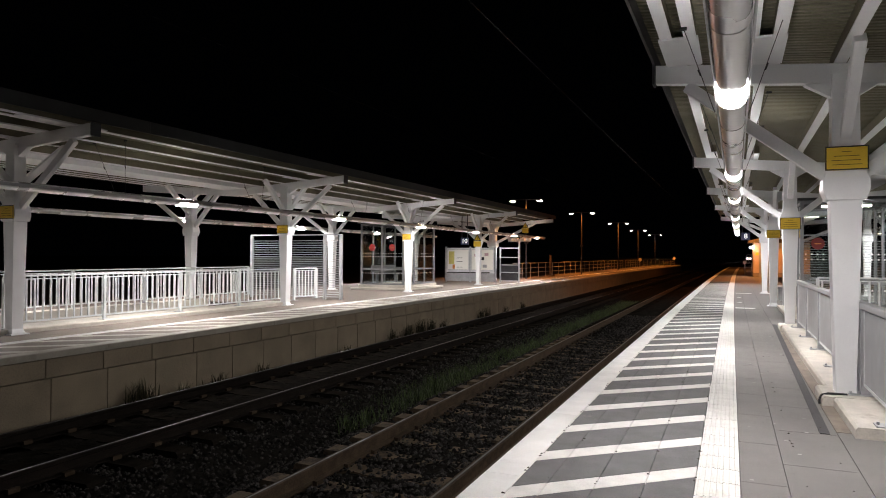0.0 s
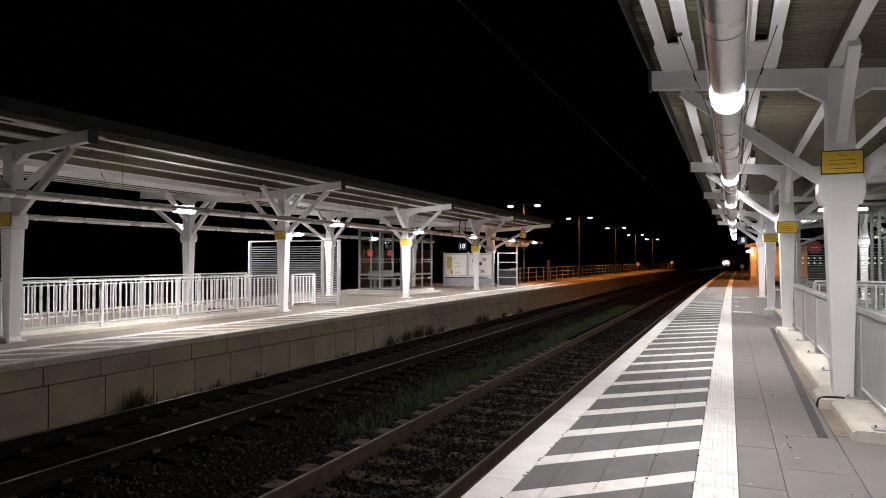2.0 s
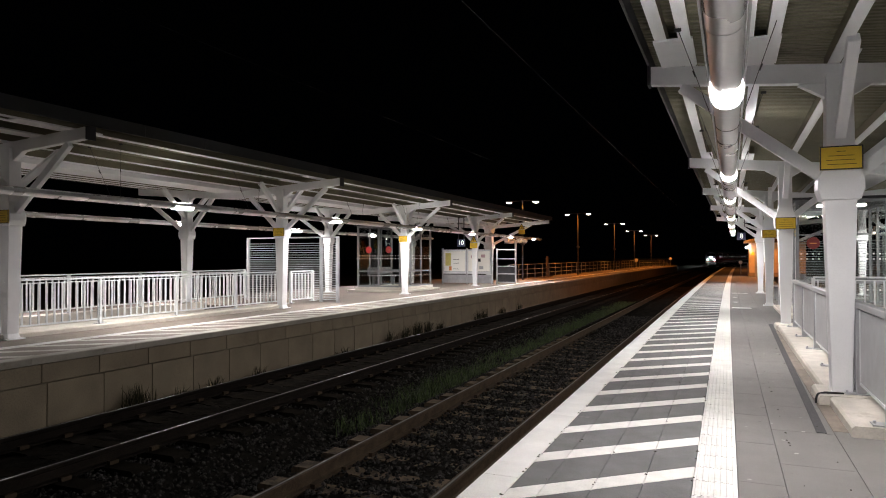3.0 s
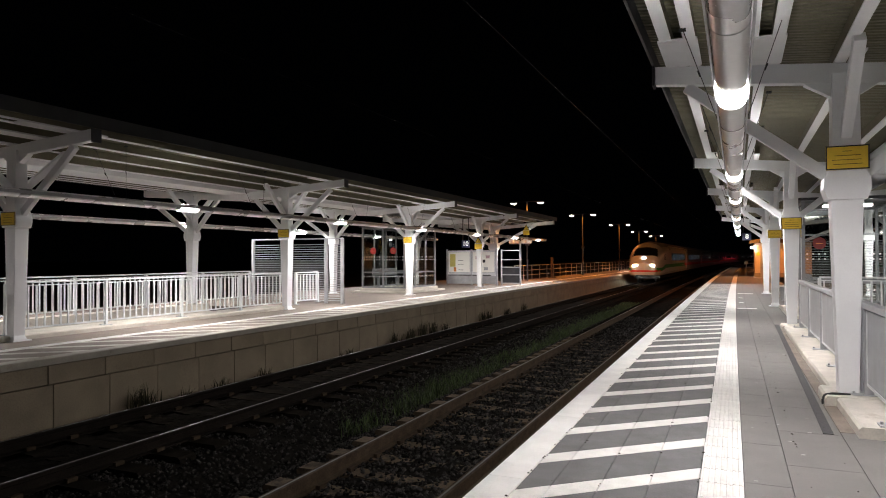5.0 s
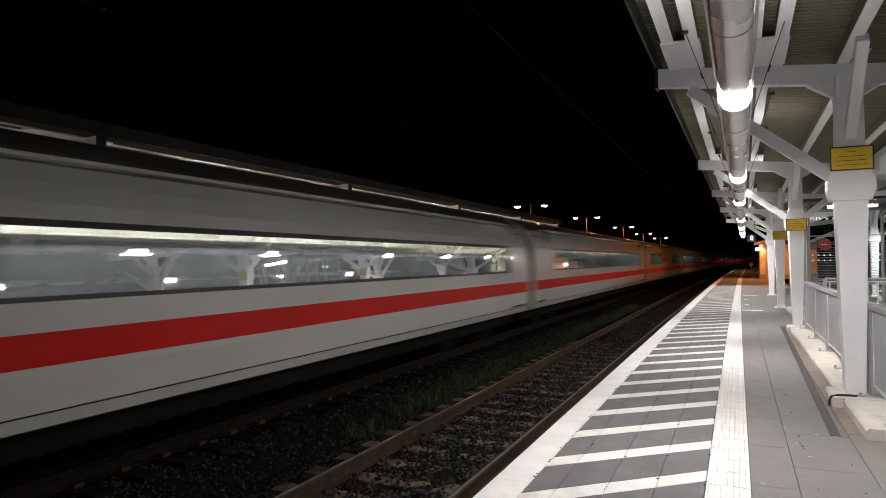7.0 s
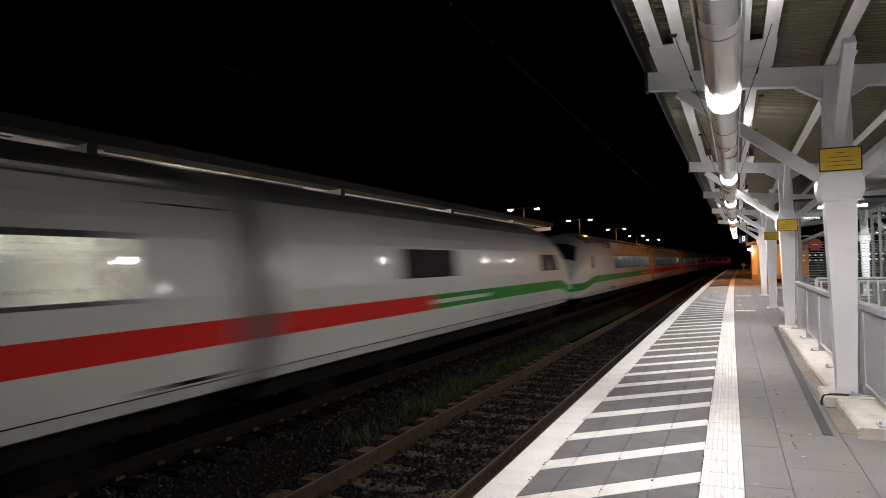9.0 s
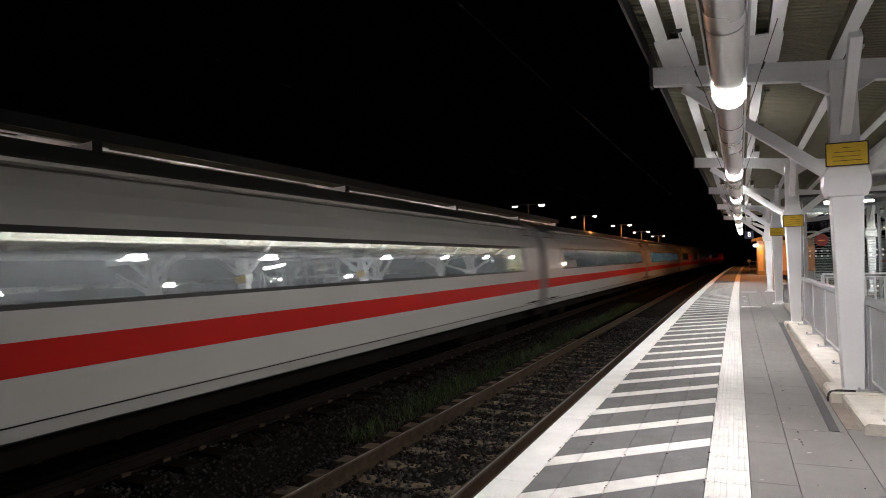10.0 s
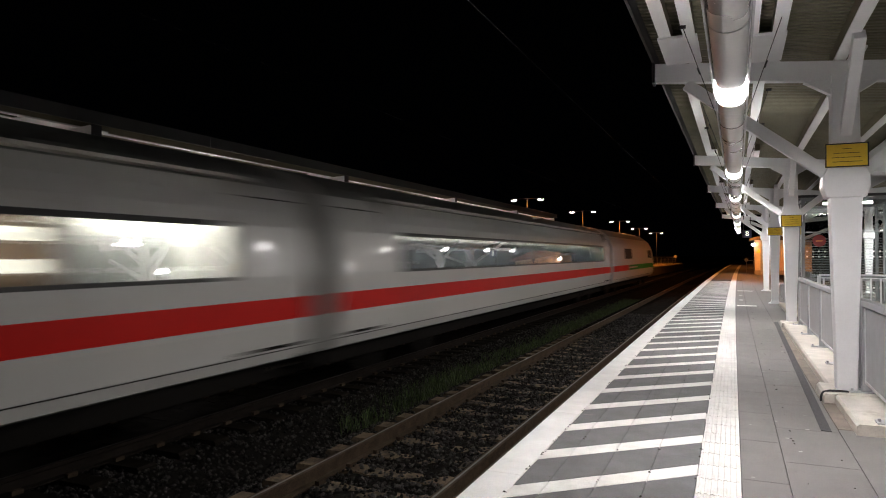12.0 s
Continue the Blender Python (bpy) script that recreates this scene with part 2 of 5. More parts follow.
# ---- mesh helpers ----
class Geo:
    """Collects vertices and faces."""

    def __init__(self):
        self.v, self.f = [], []

    def add(self, verts, faces):
        b = len(self.v)
        self.v += [tuple(p) for p in verts]
        self.f += [tuple(b + i for i in f) for f in faces]
        return self

    def box(self, x0, x1, y0, y1, z0, z1):
        p = [(x0, y0, z0), (x1, y0, z0), (x1, y1, z0), (x0, y1, z0), (x0, y0, z1), (x1, y0, z1), (x1, y1, z1), (x0, y1, z1)]
        return self.add(p, [(3, 2, 1, 0), (4, 5, 6, 7), (0, 1, 5, 4), (1, 2, 6, 5), (2, 3, 7, 6), (3, 0, 4, 7)])

    def prism(self, outline, y0, y1, axis="y"):
        """An outline of (a, z) drawn along y, or of (a, z) along x."""
        n = len(outline)
        if axis == "y":
            p = [(a, y0, z) for a, z in outline] + [(a, y1, z) for a, z in outline]
        else:
            p = [(y0, a, z) for a, z in outline] + [(y1, a, z) for a, z in outline]
        return self.add(p, [tuple(range(n)), tuple(range(2 * n - 1, n - 1, -1))] + [(i, n + i, n + (i + 1) % n, (i + 1) % n) for i in range(n)])

    def bar(self, p, q, w, h):
        """A rectangular bar from p to q, w wide across and h high."""
        p, q = Vector(p), Vector(q)
        d = (q - p).normalized()
        side = d.cross(Vector((0, 0, 1)))
        side = (Vector((1, 0, 0)) if side.length < 1e-3 else side).normalized()
        up = side.cross(d)
        c = [side * (sx * w / 2) + up * (sz * h / 2) for sx, sz in ((-1, -1), (1, -1), (1, 1), (-1, 1))]
        return self.add([p + k for k in c] + [q + k for k in c], [(0, 1, 2, 3), (7, 6, 5, 4), (0, 4, 5, 1), (1, 5, 6, 2), (2, 6, 7, 3), (3, 7, 4, 0)])

    def rod(self, p, q, r, n=8, r2=None):
        p, q = Vector(p), Vector(q)
        d = (q - p).normalized()
        a = d.orthogonal().normalized()
        b = d.cross(a)
        r2 = r if r2 is None else r2
        ring = [a * math.cos(6.28319 * i / n) + b * math.sin(6.28319 * i / n) for i in range(n)]
        return self.add([p + k * r for k in ring] + [q + k * r2 for k in ring], [tuple(range(n - 1, -1, -1)), tuple(range(n, 2 * n))] + [(i, (i + 1) % n, n + (i + 1) % n, n + i) for i in range(n)])

    def sweep(self, outline, ys, closed=True):
        """An outline of (x, z) drawn along the bent line through the stations ys."""
        n = len(outline)
        v = [(bx(x, y), y, z) for y in ys for x, z in outline]
        f = [(k * n + i, k * n + (i + 1) % n, (k + 1) * n + (i + 1) % n, (k + 1) * n + i) for k in range(len(ys) - 1) for i in range(n if closed else n - 1)]
        if closed:
            f += [tuple(range(n - 1, -1, -1)), tuple(range((len(ys) - 1) * n, len(ys) * n))]
        return self.add(v, f)

    def mesh(self, name, mat, smooth=False):
        me = bpy.data.meshes.new(name)
        me.from_pydata(self.v, [], self.f)
        b = bmesh.new()
        b.from_mesh(me)
        bmesh.ops.recalc_face_normals(b, faces=b.faces)
        b.to_mesh(me)
        b.free()
        me.materials.append(mat)
        if smooth:
            me.polygons.foreach_set("use_smooth", [True] * len(me.polygons))
            me.set_sharp_from_angle(angle=0.7)
        return me


def part(name, geo, mat, parent=None, label="", m=None, bevel=0.0, smooth=False):
    """One mesh object under a thing or a part."""
    ob = new(name, geo.mesh(name, M[mat], smooth) if isinstance(geo, Geo) else geo)
    ob.parent = parent
    if m is not None:
        ob.matrix_local = m
    if bevel:
        k = ob.modifiers.new("bevel", "BEVEL")
        k.width, k.segments, k.limit_method = bevel, 2, "ANGLE"
    if label:
        ob["label"] = label
    return ob


def thing(name, m, label, category, group="", kind=""):
    ob = new(name)
    ob.matrix_world = m
    return tagged(ob, label, category, group, kind)


def structure(name, geo, mat, label, category, smooth=False):
    return tagged(part(name, geo, mat, smooth=smooth), label, category, kind="structure")


def stations(y0, y1, step):
    n = max(1, math.ceil((y1 - y0) / step))
    return [y0 + (y1 - y0) * i / n for i in range(n + 1)]


def words(text, size, mat):
    """Writing as a mesh, centred, in the x-z plane, facing -y."""
    c = bpy.data.curves.new("writing", "FONT")
    c.body, c.size, c.align_x, c.align_y, c.extrude = text, size, "CENTER", "CENTER", 0.002
    ob = bpy.data.objects.new("writing", c)
    me = bpy.data.meshes.new_from_object(ob)
    bpy.data.objects.remove(ob)
    me.transform(pose(0, 0, 0, 90))
    me.materials.clear()
    me.materials.append(M[mat])
    return me

# ---- ground and tracks ----
structure("ground", Geo().add([(-900, -500, -1.35), (900, -500, -1.35), (900, 1500, -1.35), (-900, 1500, -1.35)], [(0, 1, 2, 3)]), "soil", "dark flat ground beside the railway", "ground")


def ballast_bed():
    xs = np.arange(-9.6, -1.2, 0.12)
    ys = np.concatenate([np.arange(-6, 45, 0.12), np.arange(45, 160, 1.5), np.arange(160, 900, 12)])
    rng = np.random.RandomState(3)
    v = []
    for y in ys:
        for x in xs:
            near = min(abs(x - NEAR_TRACK), abs(x - FAR_TRACK))
            z = RAIL - (0.206 if near < 0.7 else 0.255) - 0.25 * max(0, min(1, (near - 1.35) / 0.6)) + (rng.rand() * 0.035 if y < 45 else 0)
            v.append((bx(x, y), y, z))
    n, k = len(xs), len(ys)
    g = Geo()
    g.v = v
    g.f = [(j * n + i, j * n + i + 1, (j + 1) * n + i + 1, (j + 1) * n + i) for j in range(k - 1) for i in range(n - 1)]
    me = bpy.data.meshes.new("ballast")
    me.from_pydata(g.v, [], g.f)
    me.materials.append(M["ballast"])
    tagged(new("ballast", me), "ballast bed under both tracks, coloured near-black for deep shade", "ballast", kind="stuff")


ballast_bed()


def ballast_stones():
    rng = np.random.RandomState(5)
    base = np.array([(1, 0, 0), (-1, 0, 0), (0, 1, 0), (0, -1, 0), (0, 0, 1), (0, 0, -1)], float)
    tri = [(0, 2, 4), (2, 1, 4), (1, 3, 4), (3, 0, 4), (2, 0, 5), (1, 2, 5), (3, 1, 5), (0, 3, 5)]
    v, f = [], []
    for k in range(38000):
        y = 1.5 + 26 * rng.rand() ** 1.6
        x = -6.9 + 5.2 * rng.rand()
        near = min(abs(x - NEAR_TRACK), abs(x - FAR_TRACK))
        z = RAIL - (0.187 if near < 0.68 else 0.24) - 0.25 * max(0, min(1, (near - 1.35) / 0.6)) + rng.rand() * 0.03
        s = 0.012 + 0.02 * rng.rand()
        p = base * (s * (0.7 + 0.6 * rng.rand(6, 1))) * np.array([1, 1, 0.8])
        a = rng.rand() * 6.28
        c, d = math.cos(a), math.sin(a)
        b = len(v)
        v += [(bx(x, y) + c * q[0] - d * q[1] + 0.3 * s * q[2], y + d * q[0] + c * q[1], z + q[2] + 0.4 * q[0]) for q in p]
        f += [(b + i, b + j, b + m) for i, j, m in tri]
    me = bpy.data.meshes.new("loose_stones")
    me.from_pydata(v, [], f)
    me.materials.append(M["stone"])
    tagged(new("loose_stones", me), "sharp grey track stones lying loose", "gravel", kind="stuff")


ballast_stones()


def rail(x, label):
    head = [(-0.014, -0.003), (-0.01, 0.001), (0.012, 0.001), (0.016, -0.003)]
    body = [(-0.036, -0.007), (-0.03, -0.0005), (0.03, -0.0005), (0.036, -0.007), (0.036, -0.04), (0.01, -0.055), (0.01, -0.145), (0.07, -0.158), (0.07, -0.172), (-0.07, -0.172), (-0.07, -0.158), (-0.01, -0.145), (-0.01, -0.055), (-0.036, -0.04)]
    ys = stations(-40, 60, 10) + stations(60, 900, 30)[1:]
    r = thing("rail", pose(0, 0, 0), label, "rail", "rails of the two tracks", "structure")
    part("rail_head", Geo().sweep([(x + a, RAIL + z) for a, z in head], ys), "steel", r, "shiny worn running surface")
    # far rails take the side colour darkened for shade
    part("rail_web", Geo().sweep([(x + a, RAIL + z) for a, z in body], ys), "rust" if x > -5 else "dim_rust", r, "rust-brown rail side and foot")


for tx in (NEAR_TRACK, FAR_TRACK):
    for sx in (-0.7535, 0.7535):
        rail(tx + sx, "long rusty steel rail with shiny top on sleepers")


def sleepers():
    me = Geo().prism([(-1.3, -0.1), (1.3, -0.1), (1.3, 0.075), (1.27, 0.1), (0.45, 0.1), (0.4, 0.085), (-0.4, 0.085), (-0.45, 0.1), (-1.27, 0.1), (-1.3, 0.075)], -0.13, 0.13).mesh("sleeper", M["sleeper"])
    # same sleeper in the shade-darkened colour, for the far track and beyond y = 20
    dim_me = me.copy()
    dim_me.materials.clear()
    dim_me.materials.append(M["dim_sleeper"])
    clip = Geo().box(-0.025, 0.025, -0.06, 0.06, 0, 0.045).mesh("rail_clip", M["rust"])
    for tx, first in ((NEAR_TRACK, 5.837 - 0.6 * 16), (FAR_TRACK, 5.6 - 0.6 * 16)):
        for i in range(100):
            y = first + 0.6 * i
            s = part("sleeper", me if tx == NEAR_TRACK and y < 20 else dim_me, "", m=at(tx, y, RAIL - 0.172 - 0.1 + 0.004 * ((i * 7) % 3 - 1)))
            tagged(s, "brown weathered railway sleeper in the ballast", "sleeper", "sleepers under the tracks")
            if y < 22:
                for sx in (-0.85, -0.66, 0.66, 0.85):
                    part("rail_clip", clip, "", s, m=pose(sx, 0, 0.1))


sleepers()


def wire(x, z, r=0.0028):
    c = Geo().sweep([(x + r, z), (x, z + r), (x - r, z), (x, z - r)], stations(-60, 300, 12))
    tagged(part("contact_wire", c, "wire"), "thin bare overhead wire above the track", "wire", "overhead wires")


wire(NEAR_TRACK + 0.1, RAIL + 5.5)
wire(FAR_TRACK - 0.1, RAIL + 5.5)


# ---- platforms: s is the distance from the platform edge towards the platform's middle ----
class Side:
    def __init__(self, edge, way, end, eave, height, slope, skew):
        self.edge, self.way, self.end = edge, way, end
        self.eave, self.height, self.slope, self.skew = eave, height, slope, skew

    def roof_z(self, s):
        """Underside height of the cross beams, falling to the middle of the platform."""
        return self.height - self.slope * (min(s, WIDTH - s) - 0.65)

    def shift(self, y):
        """The canopy stands slightly askew to the platform edge."""
        return self.skew * (y - 5.0)

    def under(self, s, y, z=0.0):
        return at(self.x(s + self.shift(y)), y, z, -math.degrees(self.way * self.skew))

    def run(self, g, outline, ys):
        """An outline of (s, z) drawn along the canopy."""
        n = len(outline)
        v = [self.p(s + self.shift(y), y, z) for y in ys for s, z in outline]
        f = [(k * n + i, k * n + (i + 1) % n, (k + 1) * n + (i + 1) % n, (k + 1) * n + i) for k in range(len(ys) - 1) for i in range(n)]
        return g.add(v, f + [tuple(range(n - 1, -1, -1)), tuple(range((len(ys) - 1) * n, len(ys) * n))])

    def x(self, s):
        return self.edge + self.way * s

    def p(self, s, y, z):
        return (bx(self.x(s), y), y, z)

    def spot(self, s, y, z=0.0):
        """A pose whose x axis points from the edge to the middle of the platform on the near side; turned round on the far one."""
        return at(self.x(s), y, z)

    def sweep(self, g, outline, ys):
        return g.sweep([(self.x(s), z) for s, z in outline], ys)


WIDTH = 8.5
NEAR = Side(NEAR_EDGE, 1, 105, 0.73, 3.335, 0.095, 0.0053)
FAR = Side(FAR_EDGE, -1, 118, 0.55, 3.39, 0.07, 0.0)
HOLE = {"near": (2.95, 5.55, 9.2, 15.3), "far": (3.3, 5.55, 8.4, 16.0)}


def platform(side, name, hole):
    s0, s1, y0, y1 = hole
    g = Geo()
    # base slab in pieces round the stair opening
    for a, b, c, d in ((0.12, s0, -30, y1), (s1, WIDTH - 0.12, -30, y1), (s0, s1, -30, y0), (0.12, WIDTH - 0.12, y1, 40), (0.12, 3.9, 40, side.end)):
        side.sweep(g, [(a, -1.3), (b, -1.3), (b, -0.045), (a, -0.045)], stations(c, d, 6))
    structure("platform_" + name, g, "asphalt", "raised station platform of concrete and asphalt", "platform")
    # stair opening: walls and steps going down
    w = thing("stairwell_" + name, pose(0, 0, 0), "pale concrete stairwell leading down under the platform", "stairwell", kind="structure")
    for i in range(14):
        yy = y1 - 0.3 - 0.3 * i
        part("step", Geo().box(min(side.x(s0), side.x(s1)) + 0.01, max(side.x(s0), side.x(s1)) - 0.01, yy - 0.3, yy, -3.0, -0.17 * (i + 1)), "kerb", w)
    # paved top beyond the edge zone
    p = Geo()
    for a, b, c, d in ((2.3, s0 - 0.1, -30, y1), (s1 + 0.1, WIDTH - 0.02, -30, y1), (s0 - 0.1, s1 + 0.1, -30, y0 - 0.6), (2.3, WIDTH - 0.02, y1 + 0.02, 40), (2.3, 3.88, 40, side.end - 0.05), (1.565, 2.3, 41, side.end - 0.05), (0.255, 1.295, 41, side.end - 0.05)):
        side.sweep(p, [(a, -0.05), (b, -0.05), (b, 0.0), (a, 0.0)], stations(c, d, 6))
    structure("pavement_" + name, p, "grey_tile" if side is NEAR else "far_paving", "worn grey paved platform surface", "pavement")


platform(NEAR, "own", HOLE["near"])
platform(FAR, "opposite", HOLE["far"])


def platform_wall(side, name, y0, y1):
    """Precast edge wall in two courses with open joints, coping on top."""
    w = thing("wall_" + name, pose(0, 0, 0), "stained beige concrete platform wall of precast blocks", "wall", kind="structure")
    back = Geo()
    side.sweep(back, [(0.1, -1.3), (0.3, -1.3), (0.3, -0.05), (0.1, -0.05)], stations(-30, side.end, 6))
    part("backing", back, "wall", w)
    up = Geo().box(-0.035, 0.05, 0.008, 0.962, -0.382, -0.115).mesh("upper_block", M["wall"])
    low = Geo().box(-0.055, 0.05, 0.008, 0.962, -1.2, -0.398).mesh("lower_block", M["wall"])
    n = int((y1 - y0) / 0.97)
    for i in range(n):
        y = y0 + 0.97 * i
        part("upper_block", up, "", w, m=side.spot(0.075, y))
        part("lower_block", low, "", w, m=side.spot(0.07, y + 0.08))
    rest = Geo()
    side.sweep(rest, [(0.03, -1.2), (0.1, -1.2), (0.1, -0.115), (0.03, -0.115)], stations(y0 + 0.97 * n, side.end, 6))
    part("plain_wall", rest, "wall", w)


platform_wall(FAR, "opposite", 0.86, 62)
structure("wall_own", NEAR.sweep(Geo(), [(0.06, -1.3), (0.2, -1.3), (0.2, -0.11), (0.06, -0.11)], stations(-30, NEAR.end, 6)), "wall", "dark concrete wall below the platform edge", "wall")


def edge_paving(side, name, first, y1, detailed):
    """Coping slabs, hatched paving, ribbed guiding strip and grey slabs along the platform edge."""
    e = thing("edge_paving_" + name, pose(0, 0, 0), "platform edge paving, white coping, diagonal white hatching and ribbed guide strip", "paving", kind="structure")
    sg = side.way
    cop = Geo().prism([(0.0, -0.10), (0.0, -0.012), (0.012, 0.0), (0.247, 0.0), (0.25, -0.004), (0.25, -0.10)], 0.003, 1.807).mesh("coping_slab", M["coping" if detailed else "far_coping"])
    if sg < 0:
        cop.transform(Matrix.Diagonal((-1, 1, 1, 1)))
        cop.flip_normals()
    y = first - 1.81 * 6
    while y < side.end - 1.9:
        part("coping_slab", cop, "", e, m=side.spot(0, y))
        y += 1.81
    cols = [(0.255, 0.44), (0.444, 0.724), (0.728, 1.008), (1.012, 1.295)]
    period, white, lean = 0.815, 0.24, 0.86 * side.way
    shapes = {}
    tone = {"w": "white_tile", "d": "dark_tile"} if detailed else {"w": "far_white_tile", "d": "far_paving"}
    for k, (a, b) in enumerate(cols):
        for kind, lo, hi in (("white_paver", 0.0, white - 0.005), ("dark_paver", white, period - 0.005)):
            v = [(sg * a, lo + lean * a), (sg * b, lo + lean * b), (sg * b, hi + lean * b), (sg * a, hi + lean * a)]
            g = Geo().add([(x, yy, -0.045) for x, yy in v] + [(x, yy, -0.003) for x, yy in v] + [(x + (sg * 0.003 if i in (0, 3) else -sg * 0.003), yy + (0.004 if i < 2 else -0.004), 0.0) for i, (x, yy) in enumerate(v)],
                          [(3, 2, 1, 0), (8, 9, 10, 11)] + [(r + i, r + (i + 1) % 4, r + 4 + (i + 1) % 4, r + 4 + i) for r in (0, 4) for i in range(4)])
            shapes[k, kind] = g.mesh(kind, M[tone[kind[0]]])
    y = 3.54 - period * 4 if detailed else 0.2
    rest = {"white_paver": Geo(), "dark_paver": Geo()}
    made = 0
    while y < y1:
        for (k, kind), me in shapes.items():
            if made < 290 and y > 1.0:
                part(kind, me, "", e, m=side.spot(0, y))
                made += 1
            else:
                m = side.spot(0, y)
                rest[kind].add([m @ q.co for q in me.vertices], [tuple(q.vertices) for q in me.polygons])
        y += period
    for kind, g in rest.items():
        o = part(kind + "s", g, tone[kind[0]], e)
        o["kind"] = "stuff"
    # ribbed guide strip
    g = Geo().box(0, 0.258, 0.003, 0.297, -0.045, -0.004)
    for r in range(7):
        x = 0.013 + 0.036 * r
        g.prism([(x, -0.004), (x + 0.004, 0.002), (x + 0.016, 0.002), (x + 0.02, -0.004)], 0.004, 0.296)
    strip = g.mesh("ribbed_tile", M["white_tile"])
    if sg < 0:
        strip.transform(Matrix.Diagonal((-1, 1, 1, 1)))
        strip.flip_normals()
    y, n = 1.0, 0
    far_strip = Geo()
    while y < side.end - 1:
        if n < 140:
            part("ribbed_tile", strip, "", e, m=side.spot(1.3, y))
        else:
            m = side.spot(1.3, y)
            far_strip.add([m @ Vector(q) for q in ((0, 0, -0.04), (sg * 0.26, 0, -0.04), (sg * 0.26, 0.29, -0.04), (0, 0.29, -0.04), (0, 0, 0), (sg * 0.26, 0, 0), (sg * 0.26, 0.29, 0), (0, 0.29, 0))], [(3, 2, 1, 0), (4, 5, 6, 7), (0, 1, 5, 4), (1, 2, 6, 5), (2, 3, 7, 6), (3, 0, 4, 7)])
        y += 0.3
        n += 1
    if far_strip.v:
        part("guide_tiles", far_strip, "white_tile", e)["kind"] = "stuff"
    # grey slabs in two columns of unequal width
    for c, (a, b) in enumerate(((1.562, 1.834), (1.836, 2.298))):
        w = b - a
        slab = Geo().add([(sg * x, y, z) for z, i in ((-0.045, 0), (-0.004, 0), (0, 0.002)) for x, y in ((0.001 + i, 0.001 + i), (w - i, 0.001 + i), (w - i, 0.999 - i), (0.001 + i, 0.999 - i))],
                         [(3, 2, 1, 0), (8, 9, 10, 11)] + [(r + i, r + (i + 1) % 4, r + 4 + (i + 1) % 4, r + 4 + i) for r in (0, 4) for i in range(4)]).mesh("grey_slab", M["grey_tile" if detailed else "far_paving"])
        for j in range(40):
            part("grey_slab", slab, "", e, m=side.spot(a, 0.68 + 1.0 * j + (0.5 if c == 1 else 0.0)))


edge_paving(NEAR, "own", 4.2, 38, True)
edge_paving(FAR, "opposite", 4.7, 38, False)

# brownish strip between drain and kerb
structure("paving_strip", NEAR.sweep(Geo(), [(2.3, -0.02), (2.41, -0.02), (2.41, 0.003), (2.3, 0.003)], stations(6.3, 15.0, 2)), "dirt", "brownish dirty paving strip along the kerb", "paving")
# dark drain channel and pale kerb by the stair fence
structure("drain", Geo().add([NEAR.p(c + 0.014 * (y - 6.2), y, z) for y in (6.2, 15.8) for c, z in ((2.168, -0.02), (2.243, -0.02), (2.243, 0.004), (2.168, 0.004))], [(0, 1, 2, 3), (7, 6, 5, 4), (0, 4, 5, 1), (1, 5, 6, 2), (2, 6, 7, 3), (3, 7, 4, 0)]), "drain", "long dark drain channel in the paving", "drain")


def kerb(side, name, s0, s1, y0, y1):
    t = thing("kerb_" + name, pose(0, 0, 0), "pale concrete kerb round the stair opening", "kerb", kind="structure")
    a = [(s0, 0.0), (s0, 0.07), (s0 + 0.02, 0.09), (s1, 0.09), (s1, -0.3), (s0 + 0.1, -0.3)]
    g = side.sweep(Geo(), a, stations(y0, y1, 3))
    part("kerb_front", g, "kerb", t)
    e0, e1 = (2.95, 5.55)
    b = side.sweep(Geo(), [(e1 - 0.05, -0.3), (e1 + 0.35, -0.3), (e1 + 0.35, 0.09), (e1 - 0.05, 0.09)], stations(y0, y1, 3))
    part("kerb_back", b, "kerb", t)
    c = Geo().box(min(side.x(s1), side.x(e1)), max(side.x(s1), side.x(e1)), y0, y0 + 0.3, -0.3, 0.088)
    part("kerb_end", c, "kerb", t)
    if side is NEAR:
        for y, s in ((7.37, 2.315), (14.6, 2.38)):
            g = Geo().prism([(0, 0), (0, 0.07), (0.02, 0.094), (0.5, 0.094), (0.5, 0)], 0, 0.62)
            part("post_plinth", g, "kerb", t, m=side.spot(s, y))


kerb(NEAR, "own", 2.41, 2.95, 6.15, 15.2)
kerb(FAR, "opposite", 2.5, 3.3, 7.2, 15.9)


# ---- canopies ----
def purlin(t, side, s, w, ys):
    """A purlin coloured dark tan for its shaded sides, white steel strip underneath."""
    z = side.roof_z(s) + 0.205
    o = part("purlin", side.run(Geo(), [(s - w + 0.006, z + 0.016), (s + w - 0.006, z + 0.016), (s + w - 0.006, z + 0.148), (s - w + 0.006, z + 0.148)], ys), "purlin", t, "long tan purlin, sides coloured dark for shade")
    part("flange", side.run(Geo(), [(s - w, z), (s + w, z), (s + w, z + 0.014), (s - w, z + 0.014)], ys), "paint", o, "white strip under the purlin")


